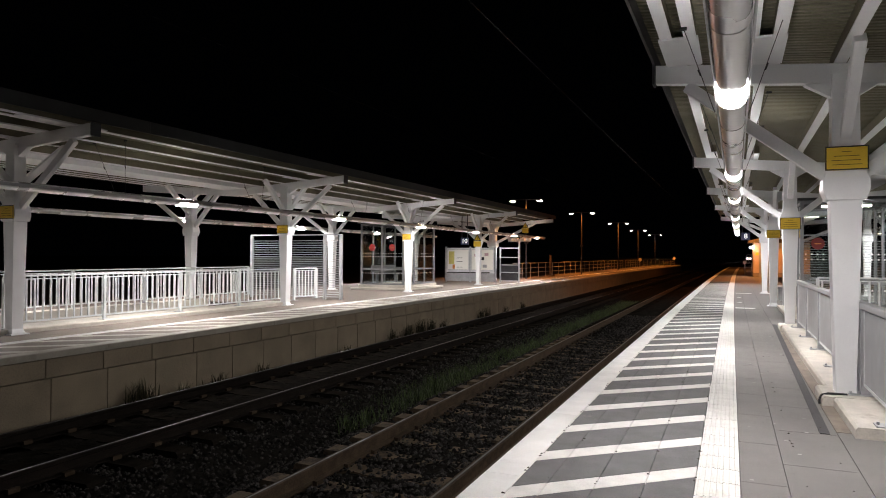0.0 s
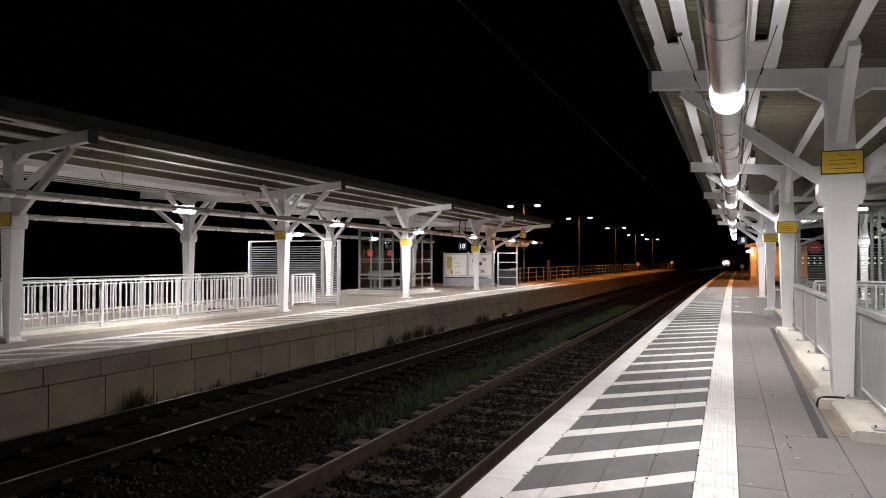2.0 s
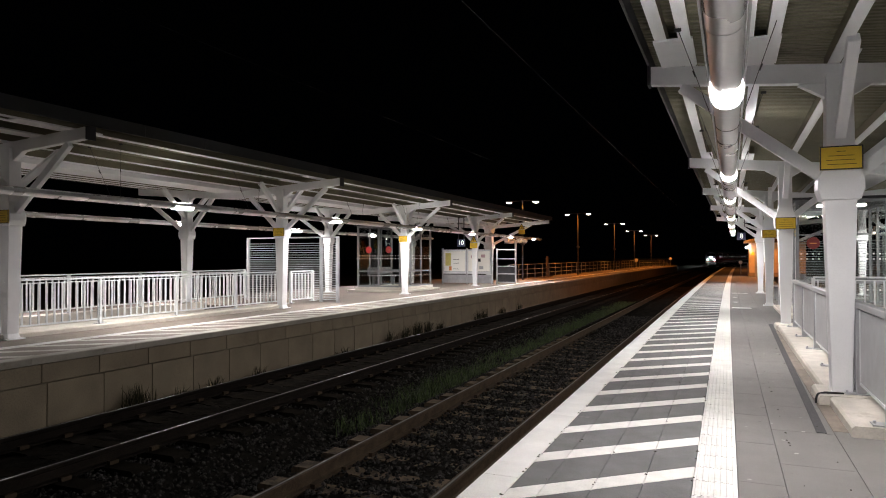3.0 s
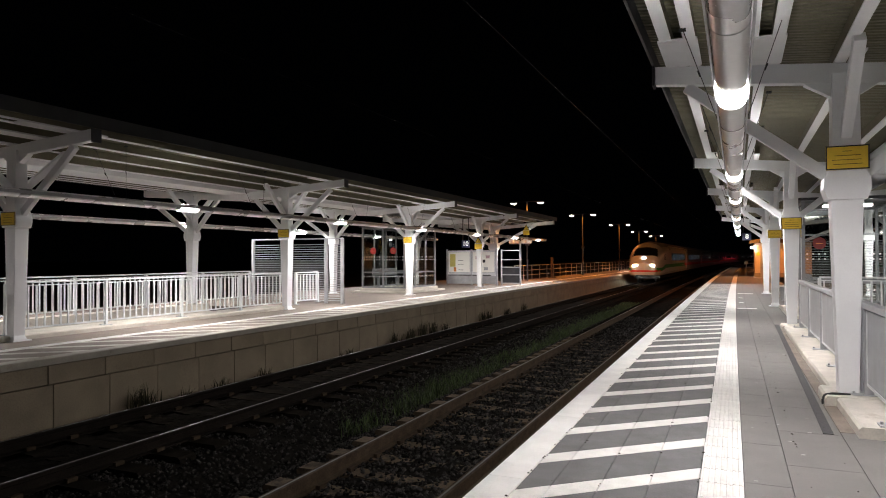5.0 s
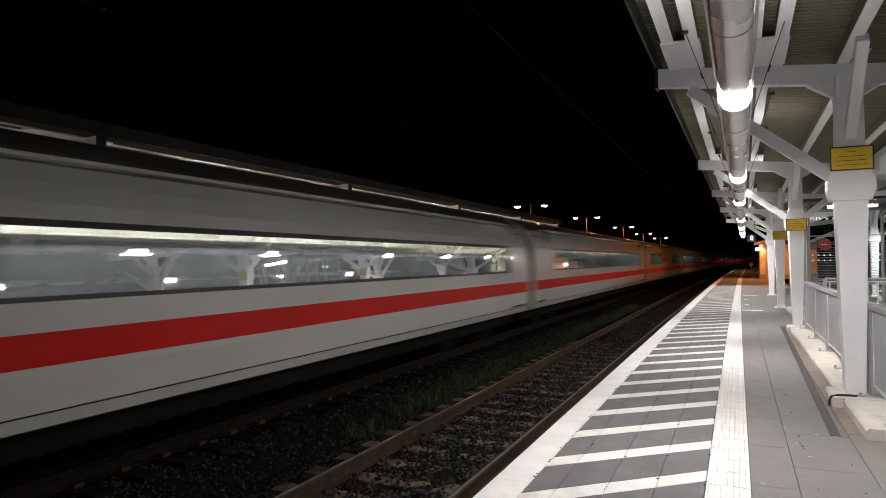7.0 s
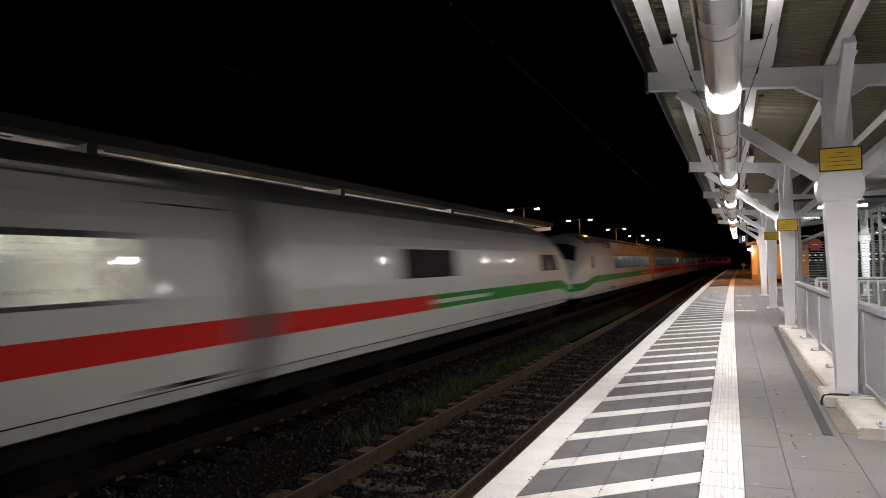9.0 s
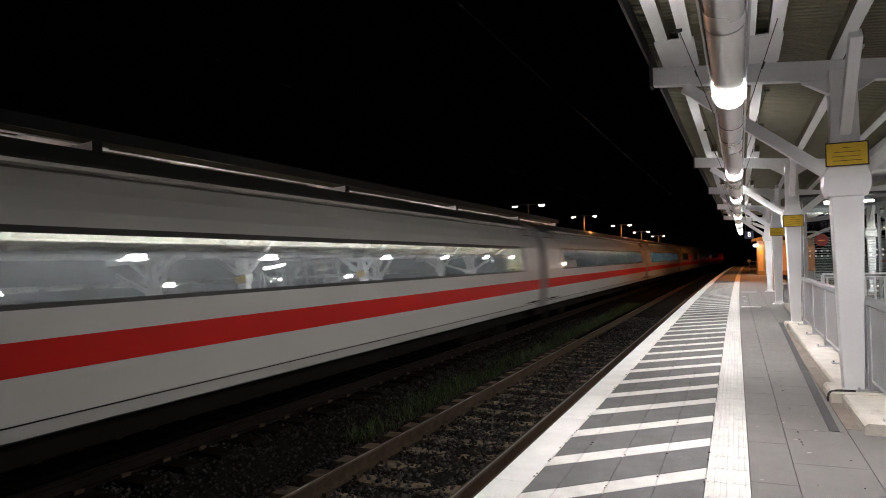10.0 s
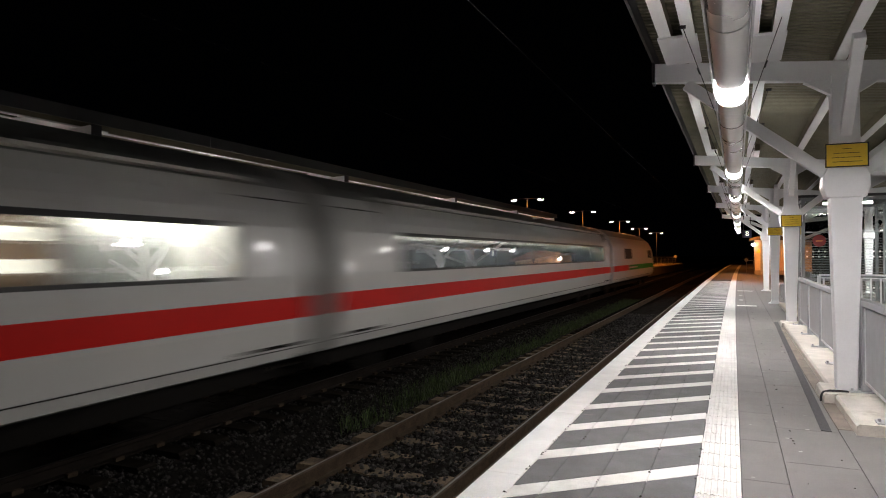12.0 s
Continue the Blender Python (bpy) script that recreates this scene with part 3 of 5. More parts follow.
def canopy_roof(side, name, y0, y1, posts):
    t = thing("canopy_roof_" + name, pose(0, 0, 0), "corrugated pale canopy roof on white steel purlins", "canopy", kind="structure")
    # corrugated sheets, ribs across the track
    pitch = 0.09
    n = int((y1 - y0) / pitch)
    g = Geo()
    eave = side.eave
    for s0, s1 in ((eave, WIDTH / 2), (WIDTH / 2, WIDTH - eave)):
        row = []
        for i in range(n):
            y = y0 + i * pitch
            row += [(y, 0.0), (y + 0.035, 0.0), (y + 0.045, 0.012), (y + 0.08, 0.012)]
        v = [side.p(s + side.shift(y), y, side.roof_z(s) + 0.35 + z) for y, z in row for s in (s0, s1)]
        v += [(x, y, z + 0.004) for x, y, z in v]
        k = len(row)
        f = [(2 * i, 2 * i + 1, 2 * i + 3, 2 * i + 2) for i in range(k - 1)]
        f += [tuple(j + 2 * k for j in reversed(q)) for q in f]
        g.add(v, f)
    part("roof_sheet", g, "roof", t, "corrugated sheet, dull yellowish grey underneath")
    for s in (eave - 0.02, WIDTH - eave + 0.02):
        z = side.roof_z(s)
        y = y0
        while y < y1 - 0.5:
            f = side.run(Geo(), [(s - 0.012, z + 0.205), (s + 0.012, z + 0.205), (s + 0.012, z + 0.42), (s - 0.012, z + 0.42)], [y + 0.004, min(y + 1.5, y1)])
            part("fascia_sheet", f, "fascia", t)
            y += 1.5
    # purlins: doubled before the first frame in view, single and lapped at the frames beyond it
    first = posts[2]
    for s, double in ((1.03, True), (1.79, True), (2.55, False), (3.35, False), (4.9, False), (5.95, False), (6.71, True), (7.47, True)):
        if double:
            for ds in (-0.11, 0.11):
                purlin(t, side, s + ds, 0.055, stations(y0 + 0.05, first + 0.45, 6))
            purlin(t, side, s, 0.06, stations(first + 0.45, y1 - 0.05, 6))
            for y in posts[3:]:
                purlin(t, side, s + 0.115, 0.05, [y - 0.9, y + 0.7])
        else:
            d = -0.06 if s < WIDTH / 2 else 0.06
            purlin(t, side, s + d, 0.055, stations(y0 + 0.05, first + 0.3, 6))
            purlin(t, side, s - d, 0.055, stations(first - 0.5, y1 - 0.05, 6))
    for s in (1.03, 1.79):
        for y in posts[1:3]:
            for a, b in ((-1.0, -0.06), (0.06, 0.5)):
                z = side.roof_z(s) + 0.2
                part("splice_plate", side.run(Geo(), [(s - 0.18, z - 0.002), (s + 0.18, z - 0.002), (s + 0.18, z + 0.02), (s - 0.18, z + 0.02)], [y + a, y + b]), "paint", t)
    z = side.roof_z(WIDTH / 2)
    g = side.run(Geo(), [(3.8, z + 0.2), (4.7, z + 0.2), (4.7, z + 0.34), (4.66, z + 0.34), (4.66, z + 0.226), (3.84, z + 0.226), (3.84, z + 0.34), (3.8, z + 0.34)], stations(y0, y1, 6))
    part("gutter", g, "paint", t, "wide white gutter along the middle")
    return t


NEAR_POSTS = [-7.08, 0.32, 7.72, 15.12, 21.8, 29.2]
FAR_POSTS = [7.88 + 7.8 * i for i in range(-2, 4)]
canopy_roof(NEAR, "own", -9.0, 38.5, NEAR_POSTS)
canopy_roof(FAR, "opposite", -9.0, 39.0, FAR_POSTS)


def canopy_frame(side, y):
    """Two posts, a cross beam with haunches and braces in both directions."""
    t = thing("canopy_support", side.under(0, y), "white steel canopy support with two braced tapered posts", "canopy support", "canopy supports")
    w = side.way
    sm = WIDTH / 2
    roof_z = side.roof_z
    b = Geo()
    for sa, sb in ((side.eave, sm), (WIDTH - side.eave, sm)):
        b.prism([(w * sa, roof_z(sa)), (w * sb, roof_z(sb)), (w * sb, roof_z(sb) + 0.2), (w * sa, roof_z(sa) + 0.2)], -0.055, 0.055)
    part("cross_beam", b, "paint", t, bevel=0.006)
    p0 = 2.53 if side is NEAR else 2.5
    for ps, outer in ((p0, -1), (WIDTH - p0, 1)):
        x = w * ps
        o = outer * w
        g = Geo()
        # tapered shaft, capital and head
        def ring(hx, hy, z):
            return [(x - hx, -hy, z), (x + hx, -hy, z), (x + hx, hy, z), (x - hx, hy, z)]
        levels = [(0.12, 0.12, 0.0), (0.12, 0.12, 0.03), (0.088, 0.1, 0.1), (0.088, 0.105, 0.16), (0.138, 0.125, 1.94), (0.138, 0.125, 1.99), (0.17, 0.15, 1.995), (0.195, 0.15, 2.07), (0.205, 0.15, 2.1), (0.2, 0.15, 2.2), (0.16, 0.14, 2.29), (0.125, 0.12, 2.42), (0.12, 0.11, 3.0), (0.12, 0.11, roof_z(ps) + 0.1)]
        v = [q for hx, hy, z in levels for q in ring(hx, hy, z)]
        f = [(3, 2, 1, 0)] + [(4 * i + j, 4 * i + (j + 1) % 4, 4 * i + 4 + (j + 1) % 4, 4 * i + 4 + j) for i in range(len(levels) - 1) for j in range(4)] + [tuple(4 * (len(levels) - 1) + j for j in range(4))]
        g.add(v, f)
        post = part("post", g, "paint", t, bevel=0.006)
        for z in (0.35, 0.62, 0.75, 1.0):
            part("bolt", Geo().rod((x + 0.02, -0.103 - 0.0112 * z, z), (x + 0.02, -0.112 - 0.0112 * z, z), 0.006, 8), "paint", post)
        part("base_plate", Geo().box(x - 0.17, x + 0.17, -0.17, 0.17, 0, 0.02), "paint", post)
        for sgn, reach in ((1, 1.48), (-1, 1.1)):
            e = o * sgn
            part("brace", Geo().bar((x + e * 0.1, 0, 2.2), (x + e * reach, 0, roof_z(ps - reach if sgn > 0 else ps + reach) - 0.02), 0.09, 0.12), "paint", t, bevel=0.006)
            part("haunch", Geo().prism([(x + e * 0.1, roof_z(ps) + 0.02), (x + e * 0.36, roof_z(ps) + 0.02), (x + e * 0.1, roof_z(ps) - 0.14)], -0.05, 0.05), "paint", t)
        for d in (-1, 1):
            part("lengthwise_brace", Geo().bar((x, d * 0.08, 2.64), (x, d * 0.95, roof_z(ps) + 0.19), 0.1, 0.12), "paint", t, bevel=0.006)
    for s in (side.eave - 0.02,):
        part("end_plate", Geo().box(w * s - 0.012, w * s + 0.012, -0.09, 0.09, roof_z(0.65) - 0.02, roof_z(0.65) + 0.205), "dark_metal", t)
    return t


for side, ys in ((NEAR, NEAR_POSTS), (FAR, FAR_POSTS)):
    first = canopy_frame(side, ys[0])
    for y in ys[1:]:
        copy_thing(first, side.under(0, y))


def end_frame(side, y):
    """The frame at the canopy's end: one thick middle post with long braced arms."""
    t = thing("canopy_end_support", side.under(0, y), "white steel end support of the canopy with one thick post", "canopy support", "canopy end supports")
    w, sm = side.way, WIDTH / 2
    roof_z = side.roof_z
    x = w * sm
    b = Geo()
    for sa in (side.eave, WIDTH - side.eave):
        b.prism([(w * sa, roof_z(sa)), (x, roof_z(sm)), (x, roof_z(sm) + 0.2), (w * sa, roof_z(sa) + 0.2)], -0.055, 0.055)
    part("cross_beam", b, "paint", t, bevel=0.006)
    levels = [(0.2, 0.0), (0.2, 0.05), (0.15, 0.12), (0.19, 1.9), (0.27, 2.0), (0.27, 2.25), (0.2, 2.35), (0.18, roof_z(sm) + 0.1)]
    v = [(x + a * h, c * h, z) for h, z in levels for a, c in ((-1, -1), (1, -1), (1, 1), (-1, 1))]
    n = len(levels)
    part("post", Geo().add(v, [(3, 2, 1, 0)] + [(4 * i + j, 4 * i + (j + 1) % 4, 4 * i + 4 + (j + 1) % 4, 4 * i + 4 + j) for i in range(n - 1) for j in range(4)] + [tuple(4 * n - 4 + j for j in range(4))]), "paint", t, bevel=0.008)
    for d in (-1, 1):
        part("brace", Geo().bar((x + d * 0.2, 0, 2.2), (x + d * 2.6, 0, roof_z(sm - 2.6) + 0.03), 0.1, 0.14), "paint", t, bevel=0.006)
        part("lengthwise_brace", Geo().bar((x, d * 0.15, 2.3), (x, d * 1.0, roof_z(sm) + 0.2), 0.09, 0.12), "paint", t)
    part("end_plate", Geo().box(w * (side.eave - 0.02) - 0.012, w * (side.eave - 0.02) + 0.012, -0.07, 0.07, roof_z(0.65) - 0.01, roof_z(0.65) + 0.205), "dark_metal", t)


end_frame(NEAR, 37.8)
end_frame(FAR, 38.4)


# ---- light trunking with lamps ----
def trunk(side, s, z, y0, y1, lamps, watt):
    """A rounded steel trunking under the canopy with lit diffusers let into it."""
    t = thing("light_trunking", pose(0, 0, 0), "long brushed steel light trunking with lit diffusers, hung on wires", "light fitting", "light trunkings")
    outline = [(0.098 * math.cos(a), z - 0.072 * math.sin(a)) for a in [math.pi * i / 12 for i in range(13)]] + [(-0.098, z + 0.05), (-0.08, z + 0.07), (0.08, z + 0.07), (0.098, z + 0.05)]
    outline = [(s + a, b) for a, b in outline]
    part("housing", side.run(Geo(), outline, stations(y0, y1, 2.5)), "trunk", t, smooth=True)
    for ds in (-0.112, 0.112):
        part("edge_rail", side.run(Geo(), [(s + ds - 0.006, z - 0.01), (s + ds + 0.006, z - 0.01), (s + ds + 0.006, z + 0.04), (s + ds - 0.006, z + 0.04)], stations(y0, y1, 5)), "galv", t)
    y = y0 + 1.45
    while y < y1:
        part("joint_band", side.run(Geo(), [(s + (a - s) * 1.03, z + (b - z) * 1.05) for a, b in outline], [y, y + 0.02]), "trunk", t)
        y += 2.8
    for y in lamps:
        o = [(0.102 * math.cos(a), z - 0.08 * math.sin(a)) for a in [math.pi * i / 12 for i in range(24)]]
        part("diffuser", side.run(Geo(), [(s + a, b) for a, b in o], stations(y - 0.24, y + 0.26, 0.25)), "tube", t, "glowing white diffuser", smooth=True)
        area_lamp("tube_light", side.under(s, y, z - 0.105), 0.2, 0.7, watt, TUBE_COLOUR)
    return t


NEAR_LAMPS = [5.2, 10.45, 15.0, 21.85, 27.45, 33.0, 37.5]
FAR_LAMPS = [10.9, 16.9, 22.5, 28.2, 33.9, 38.3]
trunk(NEAR, 1.51, 2.62, -9, 38, NEAR_LAMPS, NEAR_WATT)
trunk(FAR, 1.53, 2.52, -9, 40, FAR_LAMPS, FAR_WATT)
trunk(FAR, WIDTH - 1.53, 2.52, -9, 36, [3.6, 10.0, 16.4, 22.6, 28.8], BACK_WATT)
trunk(NEAR, WIDTH - 1.53, 2.62, -9, 36, [5.0, 10.8, 16.6, 22.4, 28.0], BACK_WATT)


def hangers(side, s, z, ys):
    for y in ys:
        g = Geo()
        for d in (-1, 1):
            q, h = s + side.shift(y), side.roof_z(s) + 0.2
            g.rod(side.p(q + d * 0.12, y + 0.25, z + 0.04), side.p(q + d * 0.4, y, h), 0.0035, 5)
            g.rod(side.p(q + d * 0.4 - 0.03, y, h - 0.012), side.p(q + d * 0.4 + 0.03, y, h - 0.012), 0.016, 6)
            g.rod(side.p(q + d * 0.28, y + 0.1, z + 0.04 + (h - z) * 0.52), side.p(q + d * 0.26, y + 0.13, z + 0.04 + (h - z) * 0.46), 0.008, 6)
        tagged(part("hanger_wire", g, "cable"), "dark suspension wires holding the light trunking", "wire", "suspension wires")


hangers(NEAR, 1.51, 2.62, [-2.0, 2.4, 6.25, 9.05, 11.4, 16.0, 20.0, 25.0, 30.0])
hangers(FAR, 1.53, 2.52, [2.4, 6.2, 9.0, 13.0, 18.0, 22.0, 26.0, 31.0, 36.0])


# ---- signs on the posts ----
def yellow_sign(side, s, y, z, w=0.37, h=0.235):
    t = thing("warning_sign", side.under(0, y) @ pose(side.way * s, -0.152, z), "yellow enamel notice plate with black border on a white post", "sign", "yellow notices on the posts")
    part("plate", Geo().box(-w / 2, w / 2, -0.012, 0.0, -h / 2, h / 2), "yellow", t)
    g = Geo()
    for a, b, c, d in ((-w / 2, w / 2, h / 2 - 0.012, h / 2), (-w / 2, w / 2, -h / 2, -h / 2 + 0.012), (-w / 2, -w / 2 + 0.012, -h / 2 + 0.012, h / 2 - 0.012), (w / 2 - 0.012, w / 2, -h / 2 + 0.012, h / 2 - 0.012)):
        g.box(a, b, -0.016, -0.012, c, d)
    part("border", g, "black", t)
    for k, (a, b) in enumerate(((-0.04, 0.04), (-0.11, 0.11), (-0.13, 0.12), (-0.12, 0.13))):
        part("text_bar", Geo().box(a, b, -0.0145, -0.0125, 0.06 - 0.042 * k, 0.065 - 0.042 * k), "rust", t)


for y in NEAR_POSTS[2:5]:
    yellow_sign(NEAR, 2.53, y, 2.4 if y < 9 else 2.1)
for y in FAR_POSTS[2:5]:
    yellow_sign(FAR, 2.5, y, 2.15)


def triangle_sign(side, s, y, z):
    t = thing("danger_sign", side.spot(s, y, z), "yellow danger triangle with black border above a yellow plate", "sign", "danger signs")
    def tri(r, y0, y1):
        p = [(-r, -0.577 * r), (r, -0.577 * r), (0, 1.155 * r)]
        return Geo().prism(p, y0, y1)
    part("border", tri(0.2, -0.012, 0.0), "black", t)
    part("plate", tri(0.145, -0.018, -0.0125), "yellow", t)
    part("bolt_mark", Geo().box(-0.012, 0.012, -0.022, -0.0185, -0.05, 0.08), "black", t)
    part("lower_plate", Geo().box(-0.19, 0.19, -0.012, 0.0, -0.4, -0.13), "yellow", t)


triangle_sign(FAR, 2.5, FAR_POSTS[5] - 0.155, 2.28)
triangle_sign(FAR, 2.2, 38.4 - 0.06, 3.2)


def number_sign(side, s, y, z, text):
    t = thing("platform_number", side.spot(s, y, z), "hanging dark blue platform number sign, white figure " + text, "sign", "platform number signs")
    part("box", Geo().box(-0.2, 0.2, -0.05, 0.05, -0.18, 0.18), "blue", t, bevel=0.01)
    part("figure", words(text, 0.32, "figure"), "", t, m=pose(0.01, -0.054, 0.0))
    for a in (-0.15, 0.15):
        part("hanger", Geo().box(a - 0.015, a + 0.015, -0.02, 0.02, 0.18, side.roof_z(s) + 0.24 - z), "dark_metal", t)


number_sign(NEAR, 2.05, 35.2, 2.42, "8")
number_sign(FAR, 3.2, 31.2, 2.15, "10")


# ---- fences, screens, shelters ----
def baluster_fence(p0, p1, height=0.95, z0=0.09, post_every=2.0, label="white painted baluster fence round the stairs"):
    """A fence from p0 to p1 (x, y) with posts on foot plates, two rails and upright bars."""
    a, b = Vector((*p0, 0)), Vector((*p1, 0))
    length = (b - a).length
    ang = math.degrees(math.atan2(b.y - a.y, b.x - a.x))
    t = thing("fence", pose(bx(a.x, a.y), a.y, z0, 0, 0, ang), label, "fence", "white stair fences")
    part("handrail", Geo().box(0, length, -0.03, 0.03, height - 0.035, height), "rail_paint", t, bevel=0.008)
    part("bottom_rail", Geo().box(0, length, -0.02, 0.02, 0.08, 0.11), "rail_paint", t)
    part("upper_rail", Geo().box(0, length, -0.018, 0.018, height - 0.09, height - 0.07), "rail_paint", t)
    n = max(1, round(length / post_every))
    post = Geo().box(-0.03, 0.03, -0.03, 0.03, 0.012, height - 0.035).mesh("fence_post", M["rail_paint"])
    foot = Geo().box(-0.08, 0.08, -0.1, 0.1, 0.0, 0.012).mesh("foot_plate", M["galv"])
    for i in range(n + 1):
        q = part("fence_post", post, "", t, m=pose(length * i / n, 0, 0))
        part("foot_plate", foot, "", q)
    bar = Geo().box(-0.015, 0.015, -0.012, 0.012, 0.11, height - 0.09).mesh("baluster", M["rail_paint"])
    k = int(length / 0.16)
    for i in range(k):
        part("baluster", bar, "", t, m=pose(length * (i + 0.5) / k, 0, 0))
    return t


FX = FAR.x
baluster_fence((FX(2.72), 7.85), (FX(2.72), 16.1))
baluster_fence((FX(5.75), 7.2), (FX(5.75), 18.1))
baluster_fence((FX(5.75), 7.2), (FX(2.72), 7.2))
baluster_fence((FX(2.72), 16.4), (FX(2.72), 17.55), label="short white baluster fence beside a louvred screen")
NX = NEAR.x
baluster_fence((NX(5.75), 6.9), (NX(5.75), 15.3))
baluster_fence((NX(3.1), 15.35), (NX(5.7), 15.35))


def panel_fence(side, s, y0, y1):
    """Grey sheet panels between posts under a square handrail."""
    t = thing("panel_fence", side.spot(s, y0, 0.09), "grey sheet-metal fence panel with square handrail on kerb", "fence", "grey panel fences")
    length = y1 - y0
    part("handrail", Geo().box(-0.045, 0.045, 0, length, 0.84, 0.9), "galv", t, bevel=0.008)
    n = max(1, round(length / 1.6))
    for i in range(n + 1):
        y = 0.04 + (length - 0.08) * i / n
        q = part("fence_post", Geo().box(-0.04, 0.04, y - 0.04, y + 0.04, 0.012, 0.84), "galv", t, bevel=0.005)
        part("foot_plate", Geo().box(-0.14, 0.1, y - 0.07, y + 0.07, 0, 0.012), "galv", q)
        for dx in (-0.12, 0.08):
            part("bolt", Geo().rod((dx, y, 0.012), (dx, y, 0.035), 0.012, 6), "galv", q)
    for i in range(n):
        a, b = 0.09 + (length - 0.08) * i / n, -0.01 + (length - 0.08) * (i + 1) / n
        part("panel", Geo().box(-0.012, 0.012, a, b, 0.12, 0.82), "galv", t, bevel=0.004)
        part("panel_frame", Geo().box(-0.02, 0.02, a, b, 0.1, 0.125).box(-0.02, 0.02, a, a + 0.025, 0.125, 0.82).box(-0.02, 0.02, b - 0.025, b, 0.125, 0.82), "rail_paint", t)
    return t


panel_fence(NEAR, 2.7, 6.22, 7.62)
panel_fence(NEAR, 2.7, 7.72, 14.45)


def louvre_screen(side, s0, s1, y, h=2.06):
    xs = sorted((side.x(s0), side.x(s1)))
    t = thing("louvred_screen", at(xs[0], y), "grey steel screen with horizontal louvre slats", "screen", "louvred screens")
    w = xs[1] - xs[0]
    posts = [0.04, w - 0.65, w - 0.04] if side is FAR else [0.04, w * 0.5, w - 0.04]
    for x in posts:
        part("screen_post", Geo().box(x - 0.045, x + 0.045, -0.045, 0.045, 0, h), "galv", t, bevel=0.006)
    part("top_rail", Geo().box(0, w, -0.04, 0.04, h, h + 0.04), "galv", t)
    slat = Geo().add([(0.09, -0.016, 0.0), (w - 0.09, -0.016, 0.0), (w - 0.09, 0.016, 0.008), (0.09, 0.016, 0.008), (0.09, -0.016, 0.012), (w - 0.09, -0.016, 0.012), (w - 0.09, 0.016, 0.02), (0.09, 0.016, 0.02)],
                     [(3, 2, 1, 0), (4, 5, 6, 7), (0, 1, 5, 4), (1, 2, 6, 5), (2, 3, 7, 6), (3, 0, 4, 7)]).mesh("slat", M["galv"])
    n = int((h - 0.15) / 0.075)
    for i in range(n):
        part("slat", slat, "", t, m=pose(0, 0, 0.08 + 0.075 * i))


louvre_screen(FAR, 2.25, 5.85, 18.3)
louvre_screen(NEAR, 2.9, 5.85, 22.4)


